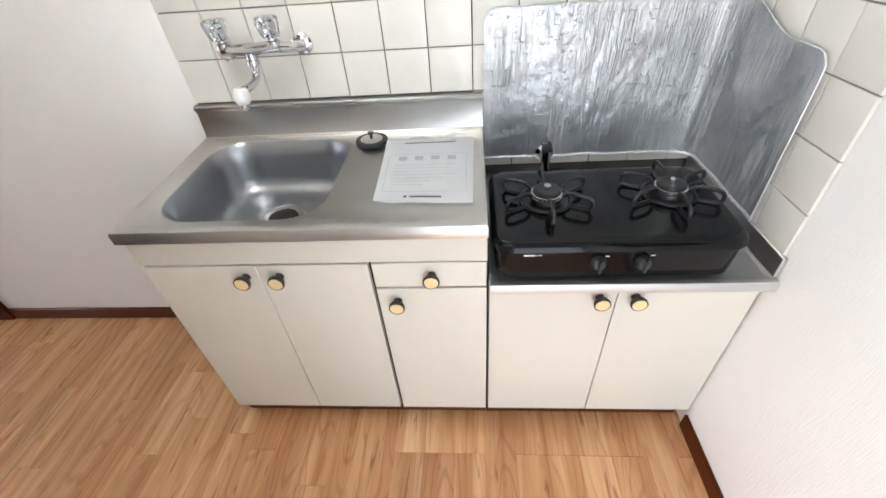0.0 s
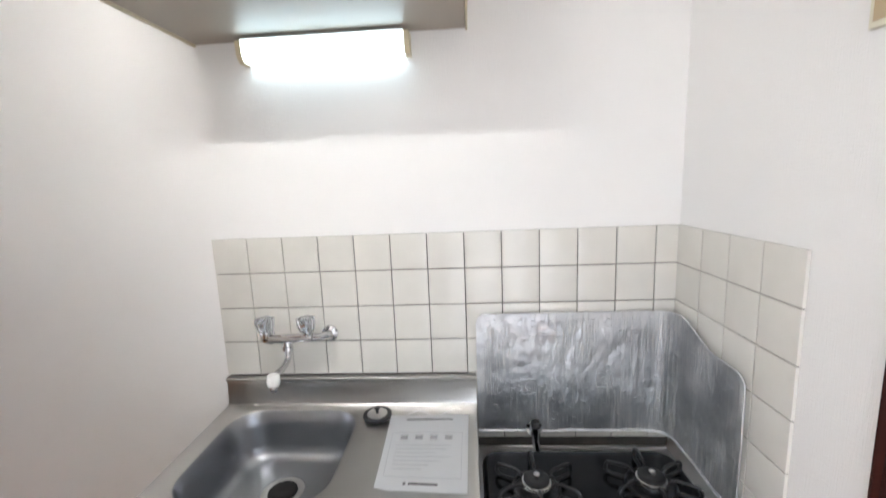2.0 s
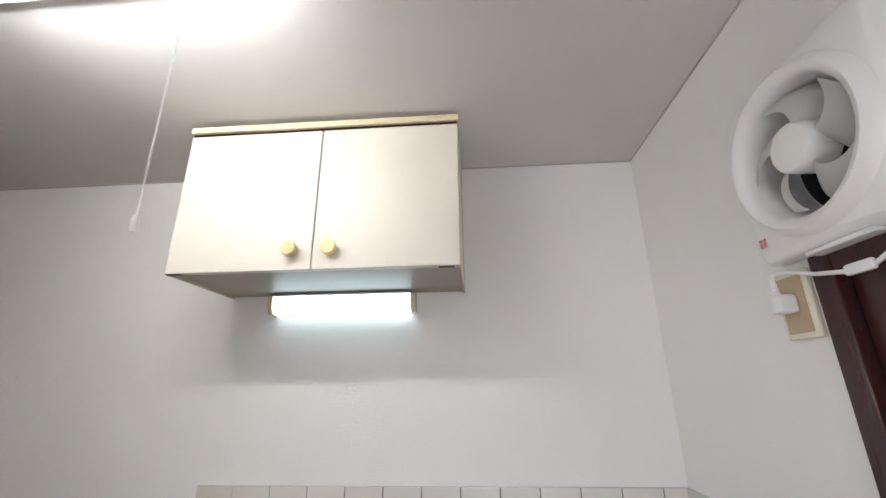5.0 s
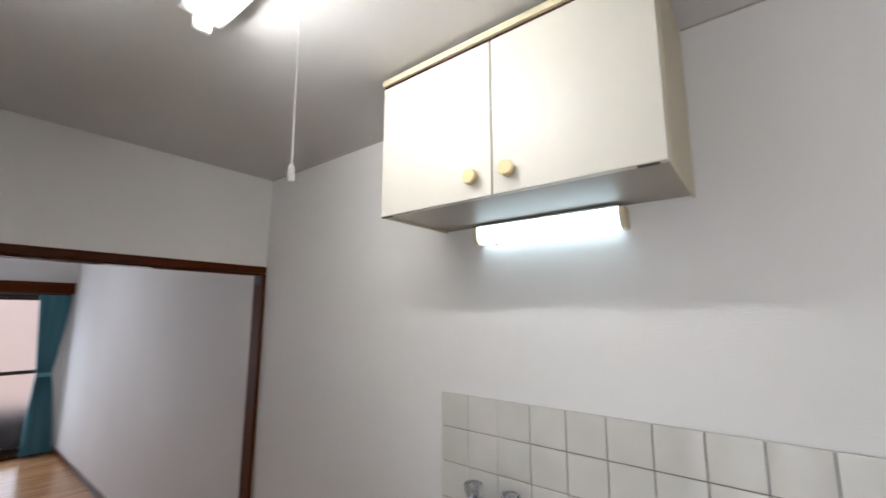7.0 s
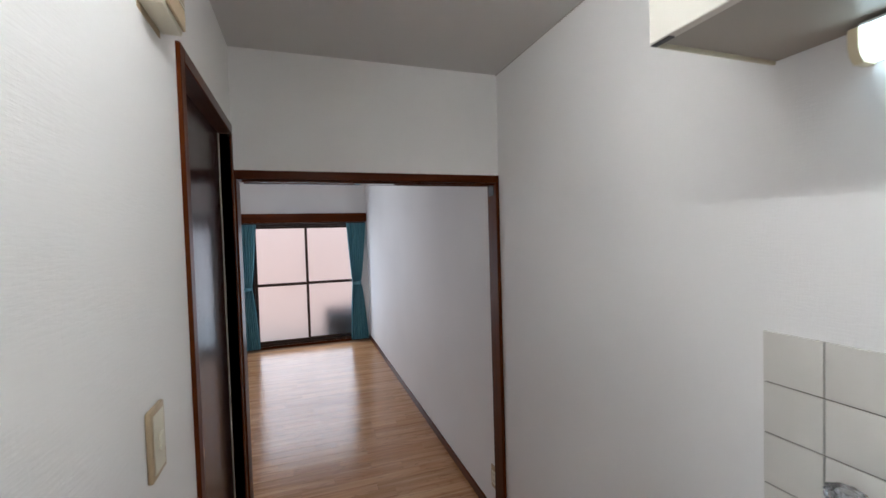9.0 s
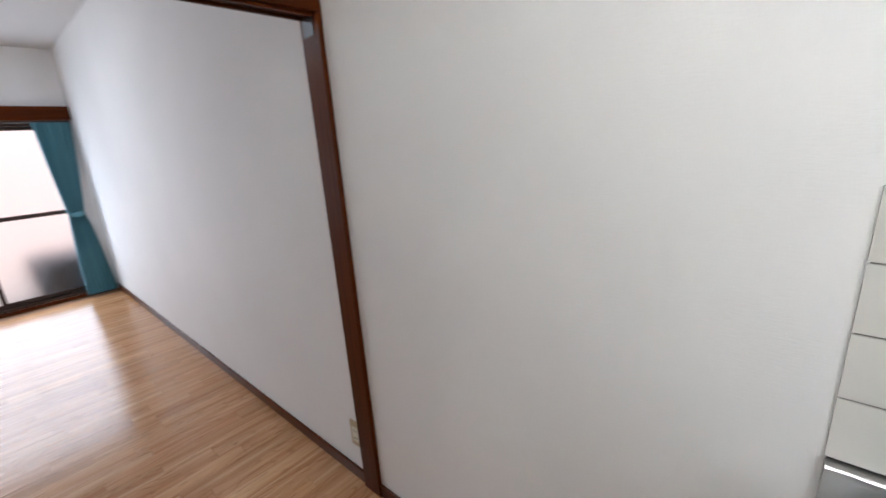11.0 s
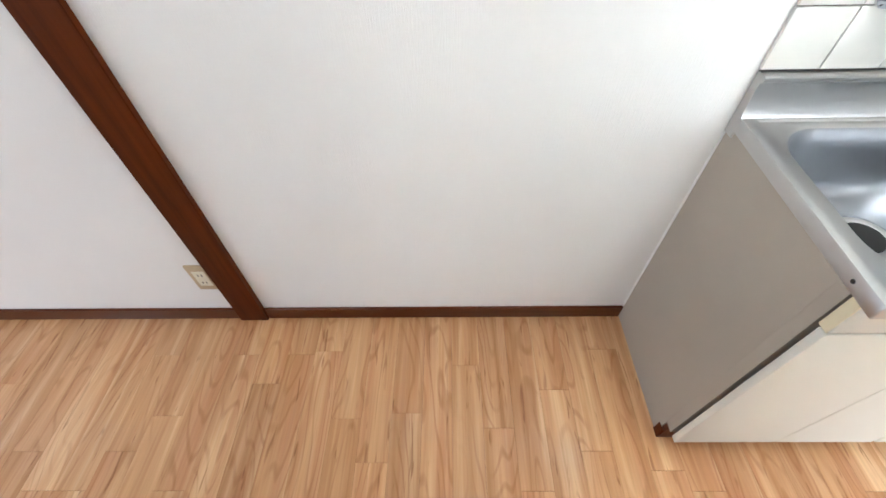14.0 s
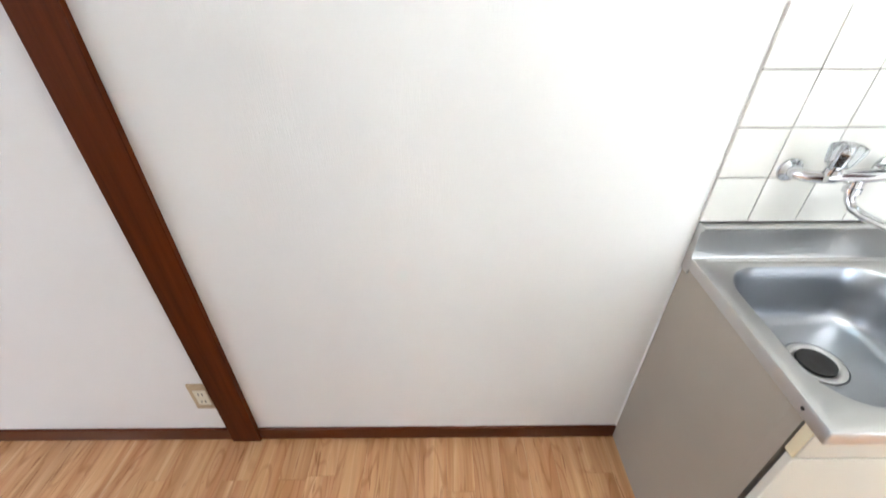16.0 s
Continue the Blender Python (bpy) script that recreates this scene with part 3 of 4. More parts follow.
part("drain_ring", lathe(bmesh.new(), (*DRAIN, dz), (0, 0, 1), [(0, 0.058), (0.003, 0.058), (0.004, 0.050), (0.002, 0.042), (-0.0005, 0.040)], 36, False), STEEL, sink, "steel drain ring")
part("drain_basket", lathe(bmesh.new(), (*DRAIN, dz), (0, 0, 1), [(0.0005, 0.040), (0.006, 0.039), (0.008, 0.030), (0.005, 0.012), (0.004, 0.002)], 36), GAP_SHADE, sink, "black cover with the drain hole's shade in its colour")
ub = bmesh.new()
prof = [(-0.036, TOP + 0.012), (-0.029, TOP + 0.016), (-0.026, TOP + 0.024), (-0.0225, TOP + 0.081), (-0.024, TOP + 0.089), (-0.030, TOP + 0.093), (-0.0305, TOP + 0.100), (-0.027, TOP + 0.1028), (-0.006, TOP + 0.103), (-0.002, TOP + 0.099), (-0.002, 0.753), (-0.030, 0.753)]
loft(ub, [[(x, y, z) for y, z in prof] for x in (SX0, SX1)])
part("upstand", ub, STEEL, sink, "stainless upstand against the tiles")
part("screw", lathe(bmesh.new(), (SX0, -0.414, 0.768), (-1, 0, 0), [(0, 0.004), (0.0012, 0.0035), (0.0016, 0.001)], 12), KNOB_DARK, sink)

gtop = thing("stove_worktop", (-0.295, -0.24, 0.61), "low stainless steel shelf top under the gas stove", "worktop")
gb = bmesh.new()
go = (SX1 + 0.001, GX1, -0.482, -0.006)
loft(gb, [flat(rrect(*go, 0.003), 0.607), flat(rrect(*go, 0.003), 0.627), flat(rrect(go[0] + 0.002, go[1] - 0.002, go[2] + 0.002, go[3] - 0.002, 0.004), 0.631), flat(rrect(go[0] + 0.014, go[1] - 0.012, go[2] + 0.016, go[3] - 0.004, 0.006), 0.631), flat(rrect(go[0] + 0.018, go[1] - 0.016, go[2] + 0.020, go[3] - 0.006, 0.006), 0.628)])
part("shelf", gb, STEEL_DULL, gtop)
part("upstand", boxed(GX1 - 0.010, GX1, -0.467, -0.010, 0.6315, 0.682, 0.002), STEEL, gtop, "side upstand")
part("upstand", boxed(SX1 + 0.002, GX1 - 0.011, -0.016, -0.008, 0.6315, 0.641, 0.002), STEEL, gtop, "rear upstand")

# ---- gas stove ----
stove = thing("gas_stove", (-0.32, -0.32, 0.637), "black enamel two-burner gas stove on the steel shelf", "gas stove")
vb = bmesh.new()
bx = (-0.584, -0.083, -0.475, -0.166)


def ring_of(dx0, dx1, dy0, dy1, r, z):
    return flat(rrect(bx[0] + dx0, bx[1] - dx1, bx[2] + dy0, bx[3] - dy1, r), z)


loft(vb, [ring_of(0.014, 0.014, 0.020, 0.010, 0.03, 0.634), ring_of(0.007, 0.007, 0.013, 0.005, 0.035, 0.639), ring_of(0.003, 0.003, 0.008, 0.002, 0.04, 0.688), ring_of(0.002, 0.002, 0.006, 0.0, 0.042, 0.712)])
part("casing", vb, ENAMEL, stove, "black front and casing")
tb = bmesh.new()
loft(tb, [ring_of(0.003, 0.003, 0.006, 0.002, 0.042, 0.7125), ring_of(-0.002, -0.002, -0.003, -0.002, 0.046, 0.718), ring_of(-0.001, -0.001, -0.001, -0.001, 0.045, 0.727), ring_of(0.004, 0.004, 0.005, 0.004, 0.043, 0.733), ring_of(0.012, 0.012, 0.013, 0.012, 0.038, 0.7355), ring_of(0.030, 0.030, 0.034, 0.030, 0.03, 0.7345)])
part("top_plate", tb, ENAMEL, stove, "glossy black enamel top plate")
for x in (-0.54, -0.13):
    for y in (-0.40, -0.23):
        part("foot", lathe(bmesh.new(), (x, y, 0.6285), (0, 0, 1), [(0, 0.013), (0.018, 0.015)], 16), RUBBER, stove)
for cx, cy in ((-0.460, -0.313), (-0.188, -0.301)):
    z = 0.7345
    burner = part("burner", lathe(bmesh.new(), (cx, cy, z), (0, 0, 1), [(0, 0.050), (0.002, 0.052), (0.004, 0.050), (0.001, 0.040), (0.001, 0.034), (0.016, 0.032), (0.018, 0.030), (0.018, 0.012), (0.010, 0.010)], 36), IRON, stove, "black burner body")
    part("burner_ring", lathe(bmesh.new(), (cx, cy, z + 0.0185), (0, 0, 1), [(-0.004, 0.0325), (-0.003, 0.0345), (-0.001, 0.0345), (0.0, 0.0325), (0.002, 0.0325), (0.003, 0.0345), (0.0055, 0.0345), (0.0065, 0.0320), (0.0065, 0.024)], 36), BURNER_STEEL, burner, "bright flame ring")
    part("burner_cap", lathe(bmesh.new(), (cx, cy, z + 0.022), (0, 0, 1), [(0, 0.030), (0.0045, 0.0315), (0.008, 0.0305), (0.010, 0.026), (0.0085, 0.018), (0.009, 0.004)], 32), IRON, burner)
    part("sensor", lathe(bmesh.new(), (cx, cy - 0.002, z + 0.030), (0, 0, 1), [(0, 0.0055), (0.007, 0.0055), (0.0075, 0.0075), (0.012, 0.0075), (0.013, 0.005)], 16), BURNER_STEEL, burner, "bright temperature sensor tip")
    trivet = part("trivet", tube(bmesh.new(), [(cx + 0.055 * math.cos(radians(a)), cy + 0.055 * math.sin(radians(a)), z + 0.005) for a in range(0, 360, 12)], 0.0035, 8, closed=True), IRON, stove, "black iron pan support")
    for a in (28, 90, 152, 208, 270, 332):
        c, s = math.cos(radians(a)), math.sin(radians(a))
        ring = [(0.040, 0.022), (0.046, 0.031), (0.056, 0.034), (0.088, 0.033), (0.098, 0.030), (0.103, 0.023), (0.103, 0.012), (0.097, 0.005), (0.086, 0.003), (0.055, 0.003)]
        part("finger", tube(bmesh.new(), [(cx + r * c, cy + r * s, z + h) for r, h in ring], 0.0045, 8), IRON, trivet)
for x in (-0.373, -0.285):
    kn = part("control_knob", lathe(bmesh.new(), (x, -0.4645, 0.683), (0, -1, 0.25), [(0, 0.015), (0.006, 0.0165), (0.010, 0.0155), (0.018, 0.0125), (0.020, 0.010)], 28), RUBBER, stove, "black control knob")
    part("grip", boxed(x - 0.003, x + 0.003, -0.492, -0.480, 0.672, 0.700, 0.0015), RUBBER, kn)
    part("mark", boxed(x + 0.012, x + 0.020, -0.4713, -0.4703, 0.7005, 0.7025), WHITE, stove)
    part("mark", boxed(x - 0.032, x - 0.020, -0.4608, -0.4598, 0.6765, 0.6780), INK, stove)
part("battery_hatch", boxed(-0.527, -0.480, -0.4662, -0.4640, 0.684, 0.703, 0.001), ENAMEL, stove)
part("name_bar", boxed(-0.5235, -0.5005, -0.4712, -0.4704, 0.7045, 0.7080), WHITE, stove, "small white printed bar")
part("name_bar", boxed(-0.4985, -0.487, -0.4712, -0.4704, 0.7050, 0.7070), INK, stove)
part("warning_mark", boxed(-0.473, -0.462, -0.4665, -0.4655, 0.689, 0.694), DULL_RED, stove, "tiny red warning print")
part("warning_mark", boxed(-0.538, -0.533, -0.4655, -0.4645, 0.684, 0.700), INK, stove)

# ---- gas tap behind the stove ----
tap = thing("gas_tap", (-0.41, -0.006, 0.70), "chrome gas tap with black lever on the tiled wall", "gas tap")
part("flange", lathe(bmesh.new(), (-0.421, -0.0260, 0.711), (0, -1, 0), [(0, 0.026), (0.004, 0.025), (0.008, 0.016), (0.030, 0.012), (0.034, 0.010)], 24), CHROME, tap)
part("pipe", tube(bmesh.new(), [(-0.421, -0.006, 0.711), (-0.421, -0.028, 0.711)], 0.010, 14), CHROME, tap)
part("body", tube(bmesh.new(), [(-0.421, -0.054, 0.732), (-0.421, -0.056, 0.715), (-0.421, -0.058, 0.690), (-0.418, -0.064, 0.668), (-0.415, -0.073, 0.655)], [0.011, 0.0125, 0.0115, 0.010, 0.009], 16), CHROME, tap)
part("lever", boxed(-0.434, -0.408, -0.072, -0.046, 0.731, 0.756, 0.006, 2), RUBBER, tap, "black lever")
part("hose", tube(bmesh.new(), [(-0.415, -0.073, 0.656), (-0.412, -0.093, 0.648), (-0.410, -0.12, 0.648), (-0.41, -0.18, 0.655)], 0.008, 12), RUBBER, tap, "rubber hose")


# ---- foil splash guard ----
def crumple(u, z, side):
    return 0.0022 * noise.noise((u * 22, z * 14, side)) + 0.0016 * noise.noise((u * 60, z * 40, side + 3))


def fold(s):
    """A place along the guard's plan: along the back wall, round the corner, along the side wall; and the way off the wall."""
    straight, r = 0.520, 0.055
    arc = r * math.pi / 2
    if s < straight:
        return -0.591 + s, -0.018, 0.0, -1.0
    if s < straight + arc:
        t = (s - straight) / r
        return -0.071 + r * math.sin(t), -0.073 + r * math.cos(t), -math.sin(t), -math.cos(t)
    return -0.016, -0.073 - (s - straight - arc), -1.0, 0.0


LONG = 0.520 + 0.055 * math.pi / 2 + 0.275


def round_top(d, r, h):
    return h if d >= r else h - r + math.sqrt(max(0.0, r * r - (r - d) ** 2))


def guard_top(s):
    q = min(1.0, max(0.0, (s - 0.60) / 0.17))
    slope = 1.079 - 0.046 * q * q * (3 - 2 * q)
    return min(slope, round_top(s, 0.03, 1.079), slope - 0.035 + math.sqrt(0.035 ** 2 - max(0.0, 0.035 - (LONG - s)) ** 2))


def guard_low(s):
    return 0.697 + 0.004 * noise.noise((s * 12, 0, 2)) - 0.012 * max(0.0, s - 0.6)


guard = thing("stove_guard", (-0.3, -0.03, 0.69), "crumpled aluminium foil splash guard folded round the stove", "splash guard")
fs = bmesh.new()
rows = []
for i in range(131):
    s = LONG * i / 130
    x, y, nx, ny = fold(s)
    row = []
    for j in range(49):
        z = guard_low(s) + (guard_top(s) - guard_low(s)) * j / 48
        d = crumple(s, z, 0.0)
        row.append(fs.verts.new((x + nx * (d + 0.003), y + ny * (d + 0.003), z)))
    rows.append(row)
for p, q in zip(rows, rows[1:]):
    for j in range(48):
        fs.faces.new((p[j], q[j], q[j + 1], p[j + 1]))
bmesh.ops.solidify(fs, geom=fs.faces[:], thickness=0.0008)
part("sheet", fs, FOIL, guard)
rim = []
for i in range(61):
    s = LONG * (0.004 + 0.992 * i / 60)
    x, y, nx, ny = fold(s)
    rim.append((x + nx * 0.005, y + ny * 0.005, guard_top(s) - 0.002))
x, y, nx, ny = fold(LONG)
rim += [(x - 0.005, y + 0.002, z) for z in (0.98, 0.9, 0.8, 0.69)]
part("rolled_rim", tube(bmesh.new(), rim, 0.0019, 6), FOIL, guard)
low = []
for i in range(61):
    x, y, nx, ny = fold(LONG * i / 60)
    k = 0.005 + 0.002 * (i % 2)
    low.append((x + nx * k, y + ny * k, guard_low(LONG * i / 60) + 0.003))
part("rolled_rim", tube(bmesh.new(), low, 0.0036, 6), FOIL, guard)
for cx, cz in ((-0.435, 0.845), (-0.21, 0.865)):
    e = tube(bmesh.new(), [(cx + s * 0.022, -0.0225, cz + q * 0.024) for s, q in ((-1, -1), (1, -1), (1, 1), (-1, 1))], 0.0016, 6, closed=True)
    tube(e, [(cx + 0.012 * math.cos(t), -0.0225, cz + 0.012 * math.sin(t)) for t in (0.5 * k for k in range(12))], 0.0014, 6)
    part("embossed_mark", e, FOIL, guard)
for cx in (-0.555, -0.51, -0.46, -0.42, -0.37, -0.30, -0.25, -0.20):
    part("embossed_mark", tube(bmesh.new(), [(cx + s * 0.007, -0.0225, 1.045 + q * 0.010) for s, q in ((-1, -1), (1, -1), (1, 1), (-1, 1))], 0.0012, 6, closed=True), FOIL, guard)

# ---- wall tap ----
faucet = thing("wall_faucet", (-1.15, -0.004, 1.01), "chrome two-handle wall faucet with clear acrylic handles", "faucet")
for x, z in ((-1.243, 1.017), (-1.043, 1.023)):
    inner = -1.200 if x < -1.15 else -1.098
    fl = part("flange", lathe(bmesh.new(), (x, -0.0085, z), (0, -1, 0), [(0, 0.026), (0.004, 0.025), (0.009, 0.018), (0.011, 0.012)], 28), CHROME, faucet)
    part("inlet", tube(bmesh.new(), [(x, -0.012, z), (x, -0.026, z), (x + (inner - x) * 0.25, -0.042, z + 0.001), (x + (inner - x) * 0.7, -0.062, z + 0.006), (inner, -0.070, z + 0.011)], [0.013, 0.013, 0.0115, 0.0125, 0.014], 18), CHROME, faucet)
part("body", tube(bmesh.new(), [(-1.222, -0.070, 1.029), (-1.205, -0.070, 1.031), (-1.19, -0.070, 1.030), (-1.15, -0.070, 1.029), (-1.11, -0.070, 1.032), (-1.09, -0.070, 1.035), (-1.075, -0.070, 1.035)], [0.012, 0.016, 0.013, 0.015, 0.013, 0.016, 0.012], 20), CHROME, faucet)
for x, c in ((-1.212, (0.10, 0.25, 0.75)), (-1.088, (0.75, 0.1, 0.08))):
    z = 1.041
    part("bonnet", lathe(bmesh.new(), (x, -0.071, z - 0.006), (0, -0.12, 1), [(0, 0.014), (0.012, 0.014), (0.014, 0.010), (0.024, 0.009)], 20), CHROME, faucet)
    hb = bmesh.new()
    rings = []
    for h, r in ((0.012, 0.013), (0.014, 0.020), (0.020, 0.0225), (0.044, 0.0275), (0.053, 0.0265), (0.057, 0.020)):
        loop = []
        for k in range(48):
            t = 2 * math.pi * k / 48
            q = r * (1 + 0.075 * math.cos(8 * t))
            loop.append((x + q * math.cos(t), -0.072 - 0.12 * h + q * math.sin(t), z + h))
        rings.append(loop)
    loft(hb, rings)
    hd = part("handle", hb, ACRYLIC, faucet, "clear fluted acrylic handle")
    part("handle_core", lathe(bmesh.new(), (x, -0.0735, z + 0.0135), (0, -0.12, 1), [(0, 0.0125), (0.006, 0.013), (0.014, 0.010), (0.030, 0.012), (0.036, 0.008)], 16), CHROME, hd, "metal core seen through the handle")
part("spout_nut", lathe(bmesh.new(), (-1.152, -0.071, 1.021), (0, -0.1, -1), [(0, 0.013), (0.014, 0.013), (0.016, 0.016), (0.026, 0.016), (0.028, 0.011)], 20), CHROME, faucet)
part("spout", tube(bmesh.new(), [(-1.152, -0.073, 0.997), (-1.151, -0.078, 0.981), (-1.149, -0.090, 0.969), (-1.146, -0.115, 0.964), (-1.143, -0.150, 0.966), (-1.141, -0.178, 0.969), (-1.140, -0.194, 0.965), (-1.140, -0.199, 0.953)], [0.010, 0.0095, 0.009, 0.009, 0.009, 0.009, 0.009, 0.009], 18), CHROME, faucet)
part("nozzle", lathe(bmesh.new(), (-1.140, -0.197, 0.979), (0.0, -0.12, -1), [(0, 0.012), (0.004, 0.016), (0.020, 0.0185), (0.028, 0.017), (0.034, 0.013)], 10), WHITE, faucet, "white plastic swivel nozzle")
part("nozzle_tip", lathe(bmesh.new(), (-1.140, -0.201, 0.946), (0, -0.12, -1), [(0, 0.010), (0.012, 0.010), (0.014, 0.0085)], 16), CHROME, faucet)

# ---- loose things on the sink top ----
LAY = TOP - 0.004
LAY_B = LAY + fall(-0.094)
stopper = thing("sink_stopper", (-0.890, -0.094, LAY_B), "black rubber sink strainer plug with steel centre", "drain plug")
part("rubber_ring", lathe(bmesh.new(), (-0.890, -0.094, LAY_B), (0, 0, 1), [(0, 0.032), (0.002, 0.041), (0.008, 0.0425), (0.012, 0.041), (0.013, 0.034), (0.011, 0.030)], 40), RUBBER, stopper)
plate = part("plate", lathe(bmesh.new(), (-0.890, -0.094, LAY_B + 0.0112), (0, 0, 1), [(0, 0.0295), (0.002, 0.029), (0.001, 0.018), (0.002, 0.006)], 36), STEEL, stopper, "steel centre plate")
part("pin", lathe(bmesh.new(), (-0.890, -0.094, LAY_B + 0.012), (0, 0, 1), [(0, 0.004), (0.012, 0.0035), (0.014, 0.008), (0.019, 0.008), (0.020, 0.004)], 16), RUBBER, plate)

leaf = thing("notice_sheet", (-0.726, -0.245, LAY), "white printed notice in a clear sleeve on the worktop", "paper")
A4 = [(-0.849, -0.092), (-0.620, -0.089), (-0.624, -0.389), (-0.837, -0.381)]


def on_sheet(u, v, h=0.0):
    p = [Vector((*q, 0)) for q in A4]
    a, b = p[0].lerp(p[1], u), p[3].lerp(p[2], u)
    q = a.lerp(b, v)
    lift = 0.0045 + 0.0015 * noise.noise((u * 2.5, v * 2.5, 2)) + 0.010 * max(0.0, 0.14 - u) * max(0.0, v - 0.6) * 12
    return (q.x, q.y, LAY + fall(q.y) + lift + h)


def sheet(u0, u1, v0, v1, h, n=16, m=20):
    bm = bmesh.new()
    g = [[bm.verts.new(on_sheet(u0 + (u1 - u0) * i / n, v0 + (v1 - v0) * j / m, h)) for j in range(m + 1)] for i in range(n + 1)]
    for a, b in zip(g, g[1:]):
        for j in range(m):
            bm.faces.new((a[j], b[j], b[j + 1], a[j + 1]))
    return bm


sh = sheet(0, 1, 0, 1, 0.0)
bmesh.ops.solidify(sh, geom=sh.faces[:], thickness=0.0006)
part("sheet", sh, PAPER, leaf)


def printed(u0, u1, v0, v1, mat):
    part("print", sheet(u0, u1, v0, v1, 0.0009, 6, 2), mat, leaf)


printed(0.22, 0.80, 0.075, 0.092, INK_DARK)
for k in range(4):
    printed(0.18 + 0.18 * k, 0.27 + 0.18 * k, 0.325, 0.385, INK)
for k in range(7):
    printed(0.14, (0.80, 0.74, 0.62, 0.80, 0.70, 0.55, 0.48)[k], 0.46 + 0.05 * k, 0.466 + 0.05 * k, worn("print_pale", (0.62, 0.62, 0.64), 0.8) if k == 0 else bpy.data.materials["print_pale"])
for u0, u1, v0, v1 in ((0.07, 0.93, 0.285, 0.289), (0.07, 0.93, 0.855, 0.859), (0.07, 0.074, 0.285, 0.859), (0.926, 0.93, 0.285, 0.859)):
    printed(u0, u1, v0, v1, bpy.data.materials["print_pale"])
printed(0.36, 0.68, 0.915, 0.937, INK_DARK)
printed(0.30, 0.33, 0.912, 0.938, INK_DARK)
string = solid("string", tube(bmesh.new(), [(-0.80 + 0.010 * k, -0.085 + 0.014 * math.sin(k * 0.55) + 0.001 * k, LAY_B + 0.0028) for k in range(17)], 0.0012, 6), PAPER, "thin pale loop of string on the worktop", "string")

# ---- wall cabinet and its lamp ----
wc = thing("wall_cabinet", (-0.985, -0.16, 1.875), "cream two-door wall cabinet hung under the ceiling", "cabinet")
wb = bmesh.new()
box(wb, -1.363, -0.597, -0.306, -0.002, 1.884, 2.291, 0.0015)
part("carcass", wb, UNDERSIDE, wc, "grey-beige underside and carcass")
part("side_panel", boxed(-0.5965, -0.591, -0.310, -0.002, 1.878, 2.292, 0.001), worn("cabinet_side", (0.66, 0.585, 0.42), 0.45), wc, "yellowed cream side panel")
part("side_panel", boxed(-1.369, -1.3635, -0.310, -0.002, 1.878, 2.292, 0.001), bpy.data.materials["cabinet_side"], wc)
part("top_rail", boxed(-1.371, -0.591, -0.334, -0.002, 2.3005, 2.3205, 0.0015), CREAM_EDGE, wc, "yellowed top rail")
# Dark strip put in for the shade of the gap under the top rail.
part("shadow_gap", boxed(-1.366, -0.595, -0.326, -0.004, 2.2935, 2.3002), DOORWOOD, wc, "dark strip standing in for the shade of the gap")
w1 = part("door", boxed(-1.367, -0.9785, -0.330, -0.311, 1.878, 2.291, 0.002), CREAM, wc)
w2 = part("door", boxed(-0.9755, -0.594, -0.330, -0.311, 1.878, 2.291, 0.002), CREAM, wc)
knob(w1, -1.032, 1.932, -0.330, False)
knob(w2, -0.929, 1.932, -0.330, False)
for x in (-1.345, -0.630):
    part("hinge", boxed(x - 0.020, x + 0.020, -0.3295, -0.316, 1.8758, 1.8776, 0.0006), KNOB_DARK, wc, "dark metal hinge plate")

lamp = thing("under_cabinet_lamp", (-0.99, -0.05, 1.815), "lit slim fluorescent lamp with cream ends under the cabinet", "lamp")
arc = [(-0.004, 1.8205), (-0.034, 1.8205), (-0.044, 1.827), (-0.049, 1.840), (-0.051, 1.872), (-0.004, 1.872)]
part("diffuser", loft(bmesh.new(), [[(x, y, z) for y, z in arc] for x in (-1.207, -0.762)]), UNDER_GLOW, lamp, "glowing white diffuser")
for x0, x1 in ((-1.222, -1.2075), (-0.7615, -0.747)):
    grow = [(-0.003, 1.8165), (-0.036, 1.8165)] + [(y - 0.003, z) for y, z in arc[2:-1]] + [(-0.003, 1.8745)]
    part("end_cap", loft(bmesh.new(), [[(x, y, z) for y, z in grow] for x in (x0, x1)]), CREAM_EDGE, lamp, "yellowed end cap")
part("housing", boxed(-1.207, -0.762, -0.0036, -0.0006, 1.8205, 1.8720), WHITE, lamp, "white metal back plate")
part("mount", boxed(-1.19, -0.78, -0.030, -0.006, 1.8767, 1.8838), WHITE, lamp)
part("top_cover", boxed(-1.2075, -0.7615, -0.055, -0.003, 1.8722, 1.8765, 0.001), WHITE, lamp, "thin white cover")
part("pull_switch", lathe(bmesh.new(), (-1.150, -0.024, 1.8204), (0, 0, -1), [(0, 0.006), (0.008, 0.006), (0.010, 0.003)], 14), WHITE, lamp)
part("pull_switch", lathe(bmesh.new(), (-0.85, -0.024, 1.8204), (0, 0, -1), [(0, 0.003), (0.018, 0.002)], 10), WHITE, lamp)

# ---- ceiling tube lamp with its pull cord ----
cl = thing("ceiling_lamp", (-1.19, -0.82, HK), "lit bare fluorescent tube lamp on the kitchen ceiling", "lamp")
part("housing", boxed(-1.500, -0.885, -0.872, -0.768, 2.302, HK - 0.001, 0.006, 2), WHITE, cl, "white enamelled housing")
for x, s in ((-1.494, 1), (-0.888, -1)):
    part("lampholder", boxed(min(x, x + s * 0.018), max(x, x + s * 0.018), -0.842, -0.798, 2.262, 2.3018, 0.008, 3), WHITE, cl)
